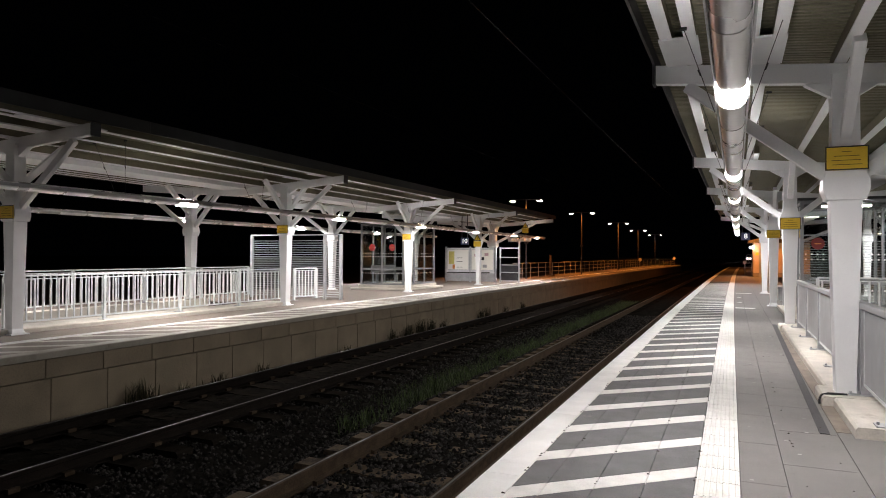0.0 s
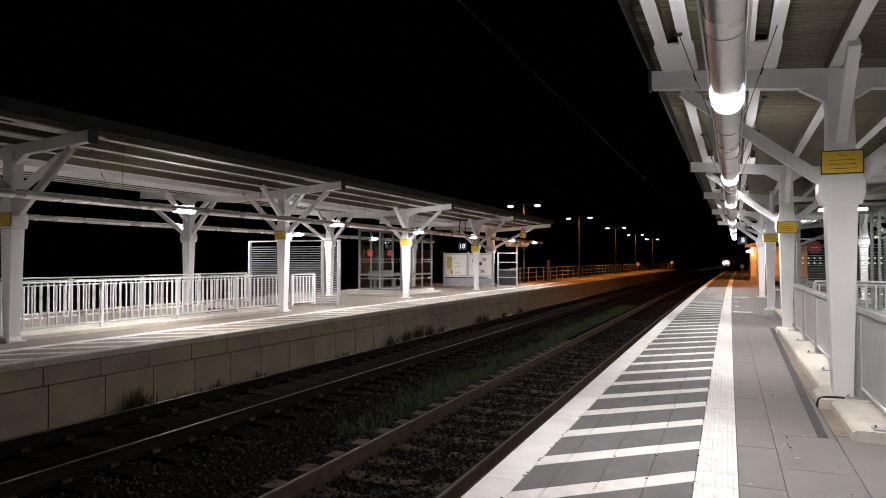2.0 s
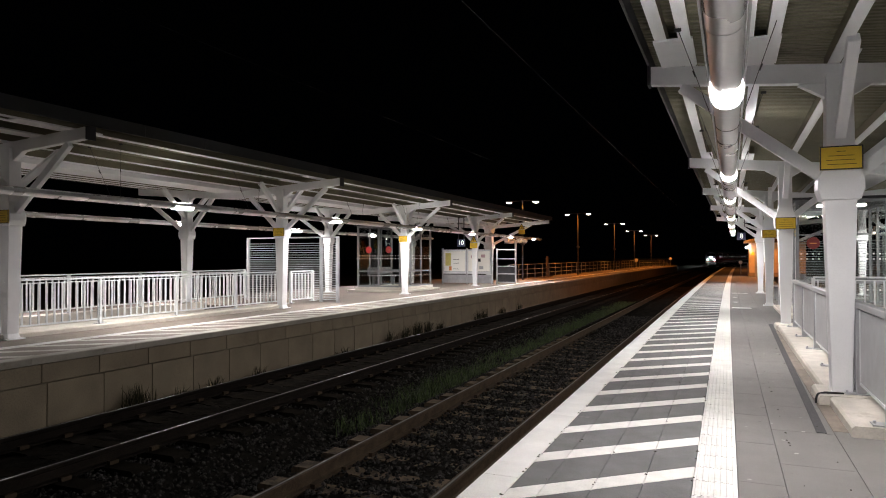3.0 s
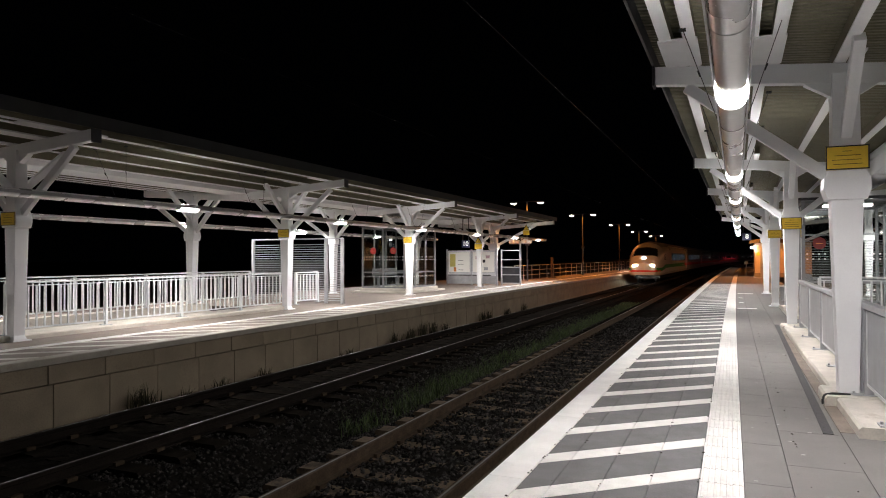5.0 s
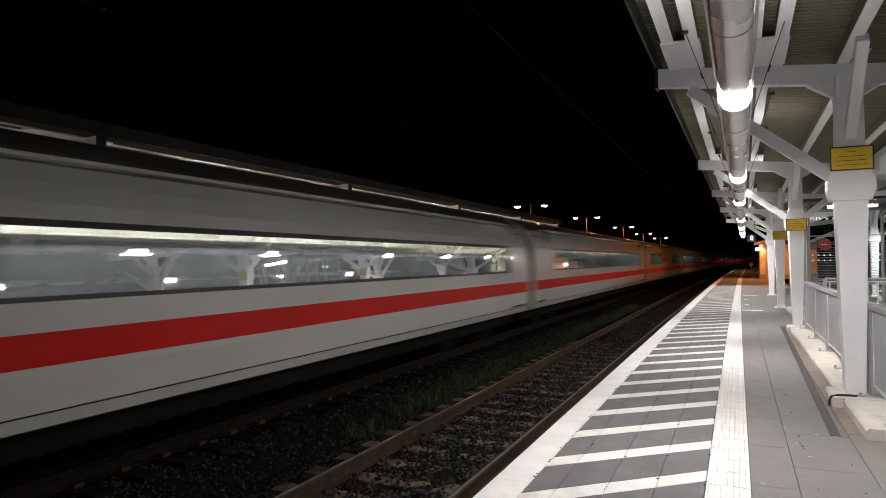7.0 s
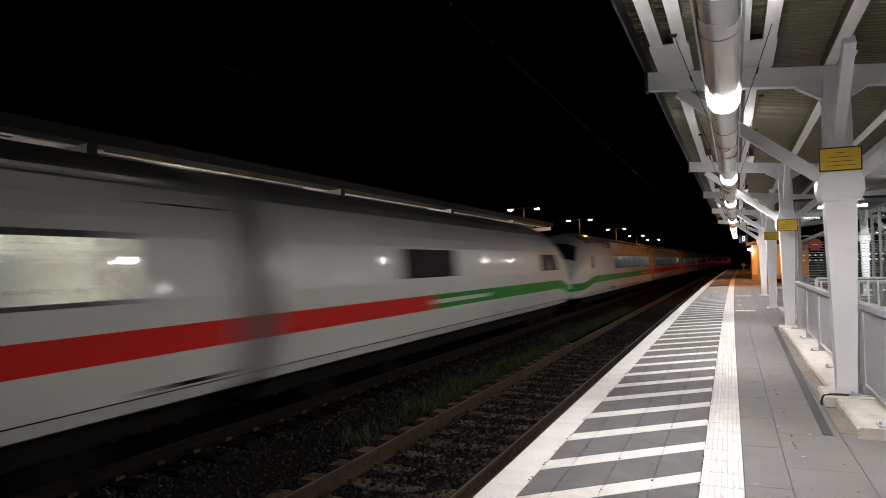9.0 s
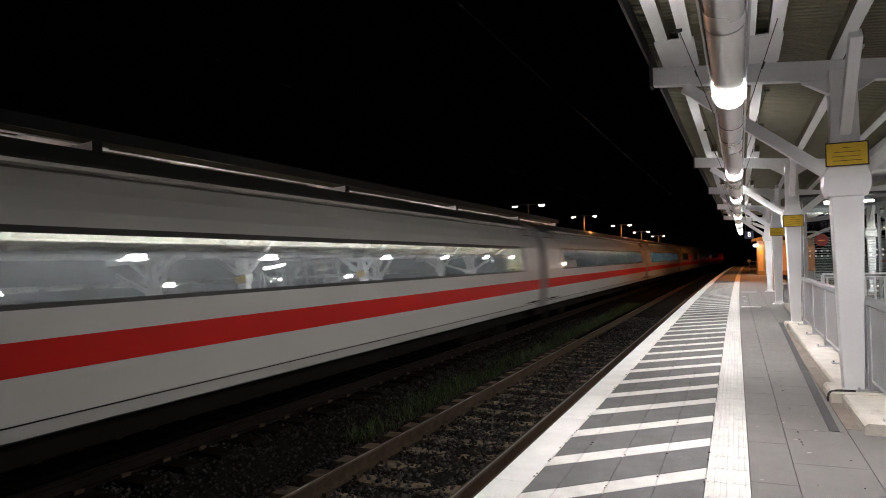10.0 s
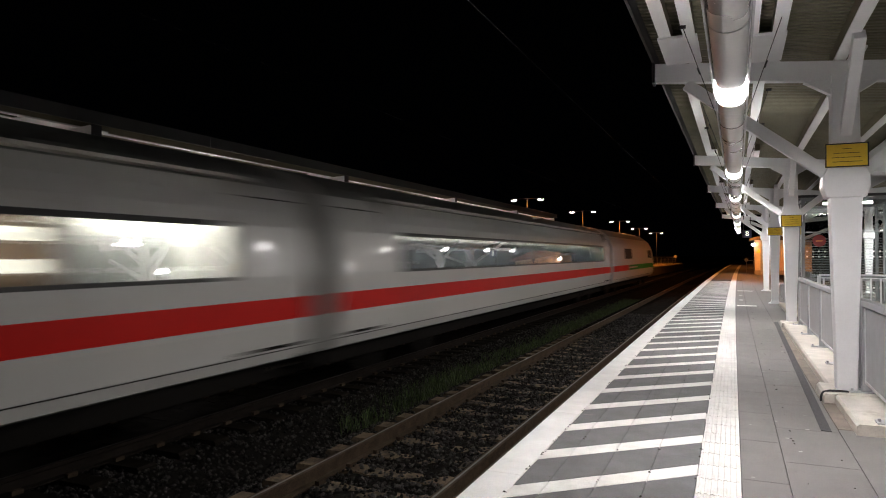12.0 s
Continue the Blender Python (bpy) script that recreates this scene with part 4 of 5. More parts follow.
def shelter(side, s0, y, w=2.05, length=3.1, h=2.75, lit=False):
    """Glazed waiting shelter on a plinth; its narrow side faces along the platform."""
    x0 = min(side.x(s0), side.x(s0 + w))
    t = thing("glass_shelter", at(x0, y), "glazed grey steel waiting shelter with red round film signs", "shelter", "glass shelters")
    part("plinth", Geo().box(-0.06, w + 0.06, -0.06, length + 0.06, 0, 0.2), "kerb", t, bevel=0.01)
    part("plinth_step", Geo().box(-0.3, w + 0.3, -0.3, length + 0.3, 0, 0.08), "kerb", t, bevel=0.01)
    part("shelter_roof", Geo().box(-0.1, w + 0.1, -0.1, length + 0.1, h, h + 0.06), "dark_metal", t)
    for x in (0.04, w / 2, w - 0.04):
        for yy in (0.04, length - 0.04):
            part("frame_post", Geo().box(x - 0.035, x + 0.035, yy - 0.035, yy + 0.035, 0.2, h), "shelter_frame", t)
    for x in (0.04, w - 0.04):
        for yy in (length / 3, 2 * length / 3):
            part("frame_post", Geo().box(x - 0.03, x + 0.03, yy - 0.03, yy + 0.03, 0.2, h), "shelter_frame", t)
    for z in (0.23, 0.85, h - 0.04):
        for yy in (0.02, length - 0.06):
            part("transom", Geo().box(0, w, yy, yy + 0.04, z - 0.03, z + 0.03), "shelter_frame", t)
        for x in (0.02, w - 0.06):
            part("transom", Geo().box(x, x + 0.04, 0, length, z - 0.028, z + 0.028), "shelter_frame", t)
    for z0, z1 in ((0.26, 0.82), (0.88, h - 0.07)):
        for i in range(2):
            for yy in (0.04, length - 0.04):
                o = part("pane", Geo().box(0.075 + i * (w / 2 - 0.035), w / 2 - 0.035 + i * (w / 2 - 0.04), yy - 0.004, yy + 0.004, z0, z1), "shelter_glass", t)
                o.visible_shadow = False
        for j in range(3):
            for x in (0.04, w - 0.04):
                o = part("pane", Geo().box(x - 0.004, x + 0.004, 0.07 + j * length / 3, length / 3 - 0.035 + j * length / 3, z0, z1), "shelter_glass", t)
                o.visible_shadow = False
    for x in ((w * 0.27, w * 0.73) if not lit else (w * 0.18,)):
        part("round_film", Geo().rod((x, 0.034, 1.75), (x, 0.03, 1.75), 0.14, 20), "film_red" if lit else "red", t, "red round film with pale bar")
        part("film_bar", Geo().box(x - 0.07, x + 0.07, 0.026, 0.029, 1.735, 1.755), "poster_orange", t)
    dots = Geo()
    for z in (1.38, 1.5, 0.68):
        for i in range(16):
            x = 0.12 + (w - 0.24) * i / 15
            dots.box(x - 0.018, x + 0.018, 0.03, 0.033, z - 0.018, z + 0.018)
        for i in range(22):
            yy = 0.12 + (length - 0.24) * i / 21
            dots.box(w - 0.033, w - 0.03, yy - 0.018, yy + 0.018, z - 0.018, z + 0.018)
    part("marking_dots", dots, "white", t, "rows of small white safety marks")["kind"] = "stuff"
    part("bench", Geo().box(0.25, 0.65, 0.5, length - 0.5, 0.62, 0.66).box(0.4, 0.5, 0.6, 0.7, 0.2, 0.62).box(0.4, 0.5, length - 0.7, length - 0.6, 0.2, 0.62).box(0.22, 0.26, 0.5, length - 0.5, 0.7, 1.0), "shelter_frame", t)
    if lit:
        part("ceiling_lamp", Geo().box(w * 0.5 - 0.5, w * 0.5 + 0.5, 0.6, 0.75, h - 0.12, h - 0.075), "tube", t, "lit white ceiling lamp")
        area_lamp("shelter_light", at(x0, y) @ pose(w * 0.5, 0.67, h - 0.14), 0.9, 0.14, 14, TUBE_COLOUR)
    return t


shelter(FAR, 3.25, 24.6)
shelter(NEAR, 2.98, 17.7, lit=True)


def notice_board(x0, x1, y):
    """Two glazed notice cases and an open frame beside them."""
    t = thing("notice_board", at(x0, y), "grey steel notice boards with timetables behind glass", "notice board")
    w = x1 - x0
    for i in range(2):
        a, b = w * i / 2, w * (i + 1) / 2 - 0.06
        c = part("case", Geo().box(a, b, -0.05, 0.05, 0.55, 1.85), "galv", t, bevel=0.01)
        part("sheet", Geo().box(a + 0.06, b - 0.06, -0.056, -0.051, 0.68, 1.76), "paper_glow", c)
        part("bezel", Geo().box(a, b, -0.066, -0.051, 1.77, 1.85).box(a, b, -0.066, -0.051, 0.55, 0.66).box(a, a + 0.05, -0.066, -0.051, 0.66, 1.77).box(b - 0.05, b, -0.066, -0.051, 0.66, 1.77), "rail_paint", c)
        part("lower_panel", Geo().box(a, b, -0.04, 0.04, 0.06, 0.5), "galv", c)
    a = 0.0
    part("poster", Geo().box(0.14, 0.46, -0.062, -0.057, 0.98, 1.66), "poster", t, "yellow timetable poster")
    part("poster", Geo().box(0.36, 0.5, -0.066, -0.0625, 0.72, 0.95), "poster_orange", t, "orange notice")
    for z in (0.8, 1.1, 1.3):
        part("text_bar", Geo().box(0.6, 0.92, -0.06, -0.057, z, z + 0.02), "black", t)
    for i, (u, z, c) in enumerate(((1.62, 1.38, "poster_pink"), (1.95, 1.2, "dark_metal"), (2.2, 1.42, "poster_pink"), (1.7, 0.85, "galv"), (2.1, 0.8, "galv"))):
        part("poster", Geo().box(u, u + 0.22, -0.061 - 0.001 * i, -0.057, z, z + 0.16), c, t)
    for x in (-0.05, w / 2 - 0.03, w):
        part("board_post", Geo().box(x - 0.035, x + 0.035, -0.045, 0.045, 0, 1.92), "galv", t)


notice_board(-14.3, -11.5, 33.6)


def open_rack(x0, x1, y):
    t = thing("bar_screen", at(x0, y), "grey steel screen frame with horizontal bars and seats", "screen")
    w = x1 - x0
    for x in (0.04, w - 0.04):
        part("screen_post", Geo().box(x - 0.035, x + 0.035, -0.035, 0.035, 0, 1.9), "galv", t)
    for z in (0.1, 0.55, 0.95, 1.35, 1.84):
        part("bar", Geo().box(0.07, w - 0.07, -0.02, 0.02, z - 0.025, z + 0.025), "galv", t)
    part("lower_plate", Geo().box(0.08, w - 0.08, 0.021, 0.03, 0.13, 0.93), "dark_metal", t)


open_rack(-11.42, -10.3, 34.0)


# ---- lamp posts on the open platform ends ----
def street_lamp(x, y, watt):
    t = thing("street_lamp", at(x, y), "slim dark lamp post with two lit shallow heads", "street lamp", "platform lamp posts")
    part("pole", Geo().rod((0, 0, 0), (0, 0, 5.0), 0.055, 10, 0.04), "dark_metal", t)
    part("arm", Geo().rod((-0.85, 0, 5.0), (0.85, 0, 5.0), 0.025, 8), "dark_metal", t)
    for sx in (-0.88, 0.88):
        h = Geo()
        h.rod((sx, 0, 4.93), (sx, 0, 5.05), 0.22, 16, 0.09)
        c = part("lamp_head", h, "dark_metal", t, smooth=True)
        part("lens", Geo().rod((sx, 0, 4.85), (sx, 0, 4.928), 0.11, 16, 0.2), "sodium", c, "glowing warm lens", smooth=True)
        area_lamp("street_light", at(x, y) @ pose(sx, 0, 4.83), 0.3, 0.3, watt, (1.0, 0.3, 0.045))
    part("small_bracket", Geo().box(-0.12, 0.12, -0.06, 0.06, 2.2, 2.35), "dark_metal", t)


for x, y in ((-12.05, 41.0), (-11.45, 54.5), (-11.5, 72.4), (-12.4, 93.0), (-12.7, 113.0)):
    street_lamp(x, y, SODIUM_WATT * 1.85)
for x, y in ((3.1, 43.0), (2.6, 50.5), (3.6, 80.0)):
    street_lamp(x, y, SODIUM_WATT * 1.3)


def pipe_railing(pts, h=0.95):
    """A pipe railing along (x, y) points."""
    t = thing("pipe_railing", pose(0, 0, 0), "thin grey pipe railing along the platform's back edge", "railing", "pipe railings")
    for (xa, ya), (xb, yb) in zip(pts, pts[1:]):
        n = max(1, round(math.hypot(xb - xa, yb - ya) / 2.0))
        q = [(bx(xa + (xb - xa) * i / n, ya + (yb - ya) * i / n), ya + (yb - ya) * i / n) for i in range(n + 1)]
        for x, y in q:
            part("railing_post", Geo().rod((x, y, 0), (x, y, h), 0.03, 6), "galv", t)
        for z in (0.3, 0.62, h):
            g = Geo()
            for a, b in zip(q, q[1:]):
                g.rod((*a, z), (*b, z), 0.024, 6)
            part("rail_pipe", g, "galv", t)


pipe_railing([(-12.75, 40.5), (-12.9, 84.0)])
pipe_railing([(-12.9, 86.0), (-12.9, 98.0)])
pipe_railing([(-12.7, 100.0), (-10.1, 116.5)])
pipe_railing([(1.2, 58.8), (0.7, 58.8)])


def round_marker(x, y, z, r=0.24):
    t = thing("round_marker", at(x, y), "small round pale marker disc on a pole", "sign", "round marker discs")
    part("pole", Geo().rod((0, 0, 0), (0, 0, z), 0.025, 6), "galv", t)
    part("disc", Geo().rod((0, -0.03, z), (0, -0.045, z), r, 18), "paper", t)


round_marker(-12.2, 93.5, 1.0)
round_marker(-10.05, 116.0, 1.15)
round_marker(0.68, 58.6, 1.0, 0.14)


def timber_post(x, y):
    t = thing("wooden_post", at(x, y), "short reddish wooden post by the railing", "post")
    part("post", Geo().box(-0.08, 0.08, -0.08, 0.08, 0, 1.5).box(-0.3, 0.3, -0.05, 0.05, 0, 0.12), "sleeper", t)


timber_post(-11.9, 46.5)


def monitor_mast(x, y):
    t = thing("loudspeaker_mast", at(x, y), "grey mast with cameras, loudspeakers and white lit boxes", "mast")
    part("mast", Geo().rod((0, 0, 0), (0, 0, 2.5), 0.07, 10), "galv", t)
    part("cross_arm", Geo().box(-0.7, 0.7, -0.03, 0.03, 2.3, 2.36), "galv", t)
    for i, a in enumerate((-0.55, -0.2, 0.25, 0.6)):
        part("camera_box", Geo().box(a - 0.13, a + 0.13, -0.2, 0.15, 2.37, 2.56), "white", t, bevel=0.02)


monitor_mast(-12.2, 40.0)


# ---- small house at the end of the own platform ----
def house():
    t = thing("station_house", at(1.22, 53.0), "small rendered station house lit orange by street lamps", "house")
    part("wall", Geo().box(0, 3.6, 0, 5.0, 0, 2.5), "brick", t)
    part("roof", Geo().prism([(-0.35, 2.45), (3.95, 2.45), (3.95, 2.6), (1.8, 3.1), (-0.35, 2.6)], -0.4, 5.4), "rust", t)
    part("door", Geo().box(0.35, 1.25, -0.05, 0.0, 0.02, 2.05), "train_grey", t)
    part("plinth", Geo().box(-0.04, 3.64, -0.04, 5.04, 0, 0.3), "wall", t)
    s = part("warning_plate", Geo().add([(0.08, -0.02, 1.55), (0.42, -0.02, 1.55), (0.25, -0.02, 1.85), (0.08, -0.01, 1.55), (0.42, -0.01, 1.55), (0.25, -0.01, 1.85)], [(0, 1, 2), (5, 4, 3), (0, 3, 4, 1), (1, 4, 5, 2), (2, 5, 3, 0)]), "yellow", t, "yellow warning triangle")
    part("wall_lamp", Geo().box(-0.25, -0.02, -0.15, 0.1, 2.05, 2.2), "tube", t, "small lit wall lamp")
    area_lamp("house_light", at(1.1, 51.9, 2.9) @ pose(0, 0, 0, 35, 0, 0), 0.3, 0.3, 55, (1.0, 0.45, 0.12))


house()


def bench(side, s, y):
    t = thing("platform_bench", side.spot(s, y), "metal mesh bench on the platform", "bench", "platform benches")
    part("seat", Geo().box(-0.2, 0.2, 0, 1.6, 0.44, 0.47), "galv", t, bevel=0.01)
    part("backrest", Geo().box(0.2, 0.24, 0, 1.6, 0.5, 0.85), "galv", t)
    for y2 in (0.25, 1.35):
        part("leg", Geo().box(-0.05, 0.05, y2 - 0.04, y2 + 0.04, 0, 0.44), "galv", t)


bench(NEAR, 3.0, 24.2)


def cable_loop():
    """The black hose that bends from the foot of the near post over the kerb."""
    t = thing("cable_hose", NEAR.spot(2.5, 7.66), "black bent cable hose at the post foot", "hose")
    pts = [(0.04, -0.15, 0.1), (-0.04, -0.17, 0.105), (-0.12, -0.18, 0.105), (-0.18, -0.19, 0.09), (-0.2, -0.2, 0.05), (-0.2, -0.2, 0.0)]
    g = Geo()
    for a, b in zip(pts, pts[1:]):
        g.rod(a, b, 0.011, 8)
    part("hose", g, "cable", t, smooth=True)


cable_loop()

# pale ground marks on the own platform
for s, y, w, l in ((1.75, 20.3, 0.5, 0.28), (1.62, 22.9, 0.12, 0.22), (1.62, 25.6, 0.12, 0.2), (1.8, 28.6, 0.55, 0.3)):
    tagged(part("ground_mark", Geo().box(-w / 2 + 0.1, w / 2 + 0.1, 0, l, 0.004, 0.008), "white_tile", m=NEAR.spot(s, y)), "pale rectangular mark on grey paving", "marking", "pale floor marks")


def poster_case():
    """Bright lit poster board in the stairwell behind the grey fence."""
    t = thing("poster_board", at(1.47, 8.85), "brightly lit white poster board with blue foot strip", "poster board")
    part("board", Geo().box(0, 1.3, 0, 0.06, 0.12, 0.86), "white", t)
    part("strip", Geo().box(0.0, 1.3, -0.005, -0.001, 0.12, 0.28), "blue", t)
    for z, a in ((0.62, 0.05), (0.72, 0.08), (0.4, 0.04)):
        part("text_bar", Geo().box(a, a + 0.5, -0.005, -0.001, z, z + 0.05), "black", t)
    part("post", Geo().box(0.05, 0.11, 0.06, 0.12, 0, 0.86).box(1.19, 1.25, 0.06, 0.12, 0, 0.86), "galv", t)


poster_case()


def dwarf_signal(x, y):
    t = thing("railway_signal", at(x, y, RAIL - 0.5), "low railway signal showing one red light", "signal")
    part("mast", Geo().rod((0, 0, 0), (0, 0, 2.3), 0.08, 10), "dark_metal", t)
    part("signal_head", Geo().box(-0.35, 0.35, 0.0, 0.25, 2.3, 3.3), "black", t, bevel=0.03)
    part("red_lens", Geo().rod((0, 0, 2.8), (0, -0.05, 2.8), 0.22, 14), "signal_red", t, "glowing red lens")


dwarf_signal(2.7, 255.0)


# ---- vegetation in the tracks ----
def grass():
    rng = np.random.RandomState(11)
    v, f = [], []
    def blade(x, y, z, h, lean):
        a = rng.rand() * 6.28
        c, s = math.cos(a), math.sin(a)
        b = len(v)
        w = 0.006 + 0.006 * rng.rand()
        v.extend([(x - w * s, y + w * c, z), (x + w * s, y - w * c, z), (x + c * lean * 0.4 + w * 0.6 * s, y + s * lean * 0.4 - w * 0.6 * c, z + h * 0.6), (x + c * lean * 0.4 - w * 0.6 * s, y + s * lean * 0.4 + w * 0.6 * c, z + h * 0.6), (x + c * lean, y + s * lean, z + h)])
        f.extend([(b, b + 1, b + 2, b + 3), (b + 3, b + 2, b + 4)])
    mid = (NEAR_TRACK + FAR_TRACK) / 2
    for k in range(3000):
        y = 8.5 + 30 * rng.rand()
        x = mid + 0.55 * rng.randn() + 0.1
        dense = 0.5 + 0.5 * noise.noise((x * 0.8, y * 0.35, 0))
        if rng.rand() > dense or abs(x - mid) > 1.15:
            continue
        for j in range(12):
            blade(bx(x, y) + 0.07 * rng.randn(), y + 0.07 * rng.randn(), RAIL - 0.46, 0.09 + 0.15 * rng.rand(), 0.03 + 0.1 * rng.rand())
    me = bpy.data.meshes.new("grass")
    me.from_pydata(v, [], f)
    me.materials.append(M["grass"])
    tagged(new("grass", me), "sparse green grass growing between the tracks", "grass", kind="stuff")
    v, f = [], []
    spots = [(8.15, 0.34, 26), (8.3, 0.26, 20), (9.1, 0.16, 12), (10.0, 0.2, 14), (11.3, 0.2, 16), (14.6, 0.2, 14), (17.2, 0.3, 24), (18.2, 0.34, 30), (19.0, 0.4, 36), (19.8, 0.36, 30), (20.8, 0.28, 20), (24.5, 0.35, 28), (25.2, 0.35, 24), (27.5, 0.3, 20), (30.0, 0.3, 20)]
    for y, h, n in spots:
        for j in range(n * 3):
            blade(bx(-8.93, y) + 0.05 * rng.randn(), y + 0.12 * rng.randn(), RAIL - 0.3, h * (0.5 + 0.9 * rng.rand()), 0.04 + 0.16 * rng.rand())
    me = bpy.data.meshes.new("weeds")
    me.from_pydata(v, [], f)
    me.materials.append(M["weed"])
    tagged(new("weeds", me), "dry weeds growing along the wall foot", "weeds", kind="stuff")


grass()


def litter():
    """Moss crumbs and leaf bits in the joints of the own platform's edge paving."""
    rng = np.random.RandomState(21)
    g = Geo()
    for k in range(260):
        y = 2.5 + 22 * rng.rand() ** 1.5
        x = NEAR.x(rng.choice([0.252, 0.252, 0.252, 1.298, 0.442, 0.726, 1.01, 1.93, 2.2])) + 0.006 * rng.randn()
        r = 0.004 + 0.009 * rng.rand()
        g.add([(bx(x, y) + r * math.cos(a) * (0.6 + 0.6 * rng.rand()), y + r * math.sin(a), 0.001) for a in (0, 1.3, 2.6, 3.9, 5.2)] + [(bx(x, y), y, 0.004 + r * 0.4)], [(0, 1, 5), (1, 2, 5), (2, 3, 5), (3, 4, 5), (4, 0, 5)])
    o = part("litter", g, "litter")
    tagged(o, "dark moss crumbs and leaf bits in paving joints", "litter", kind="stuff")
    f = Geo()
    for k in range(90):
        y, x = 3.0 + 14 * rng.rand(), NEAR.x(1.6 + 0.75 * rng.rand())
        r = 0.008 + 0.014 * rng.rand()
        f.add([(bx(x, y) + r * math.cos(a), y + r * math.sin(a) * 0.9, 0.0015) for a in np.arange(8) * 0.785] , [tuple(range(8))])
    tagged(part("gum_spots", f, "gum"), "flattened pale and dark gum spots on paving", "gum spots", kind="stuff")


litter()


# ---- the train ----
# local space: the car's front end (towards smaller y) at y = 0, track centre x = 0, rail top z = 0
PROFILE = [(1.18, 0.62), (1.40, 0.69), (1.47, 0.86), (1.505, 1.2), (1.51, 1.89), (1.46, 2.58), (1.405, 2.78), (1.31, 2.98), (1.18, 3.17), (1.0, 3.34), (0.74, 3.49), (0.4, 3.61), (0.0, 3.66)]
TIP = 0.3
NOSE = [(TIP + d, w, t, b) for d, w, t, b in ((0.0, 0.64, 1.74, 0.7), (0.3, 0.77, 2.08, 0.64), (0.8, 0.86, 2.52, 0.62), (1.5, 0.925, 2.98, 0.62), (2.3, 0.965, 3.32, 0.62), (3.2, 0.99, 3.57, 0.62), (4.6, 1.0, 3.66, 0.62))]


def station(d, has_nose):
    """Width factor, top and bottom at d metres behind the nose tip."""
    if not has_nose or d >= TIP + 4.6:
        return 1.0, 3.66, 0.62
    for (a, w0, t0, b0), (b, w1, t1, b1) in zip(NOSE, NOSE[1:]):
        if a <= d <= b:
            k = (d - a) / (b - a)
            return w0 + (w1 - w0) * k, t0 + (t1 - t0) * k, b0 + (b1 - b0) * k
    return NOSE[0][1:]


def section(d, has_nose):
    w, t, b = station(d, has_nose)
    return [(x * w, b + (z - 0.62) * (t - b) / 3.04) for x, z in PROFILE]


def surface_x(d, z, has_nose):
    s = section(d, has_nose)
    for (x0, z0), (x1, z1) in zip(s, s[1:]):
        if z0 <= z <= z1:
            return x0 + (x1 - x0) * (z - z0) / max(1e-6, z1 - z0)
    return s[0][0]


def surface_z(d, x):
    """Height of the nose's upper surface at x from the middle."""
    s = section(d, True)
    for (x0, z0), (x1, z1) in zip(s[4:], s[5:]):
        if x1 <= x <= x0:
            return z0 + (z1 - z0) * (x0 - x) / max(1e-6, x0 - x1)
    return s[4][1]


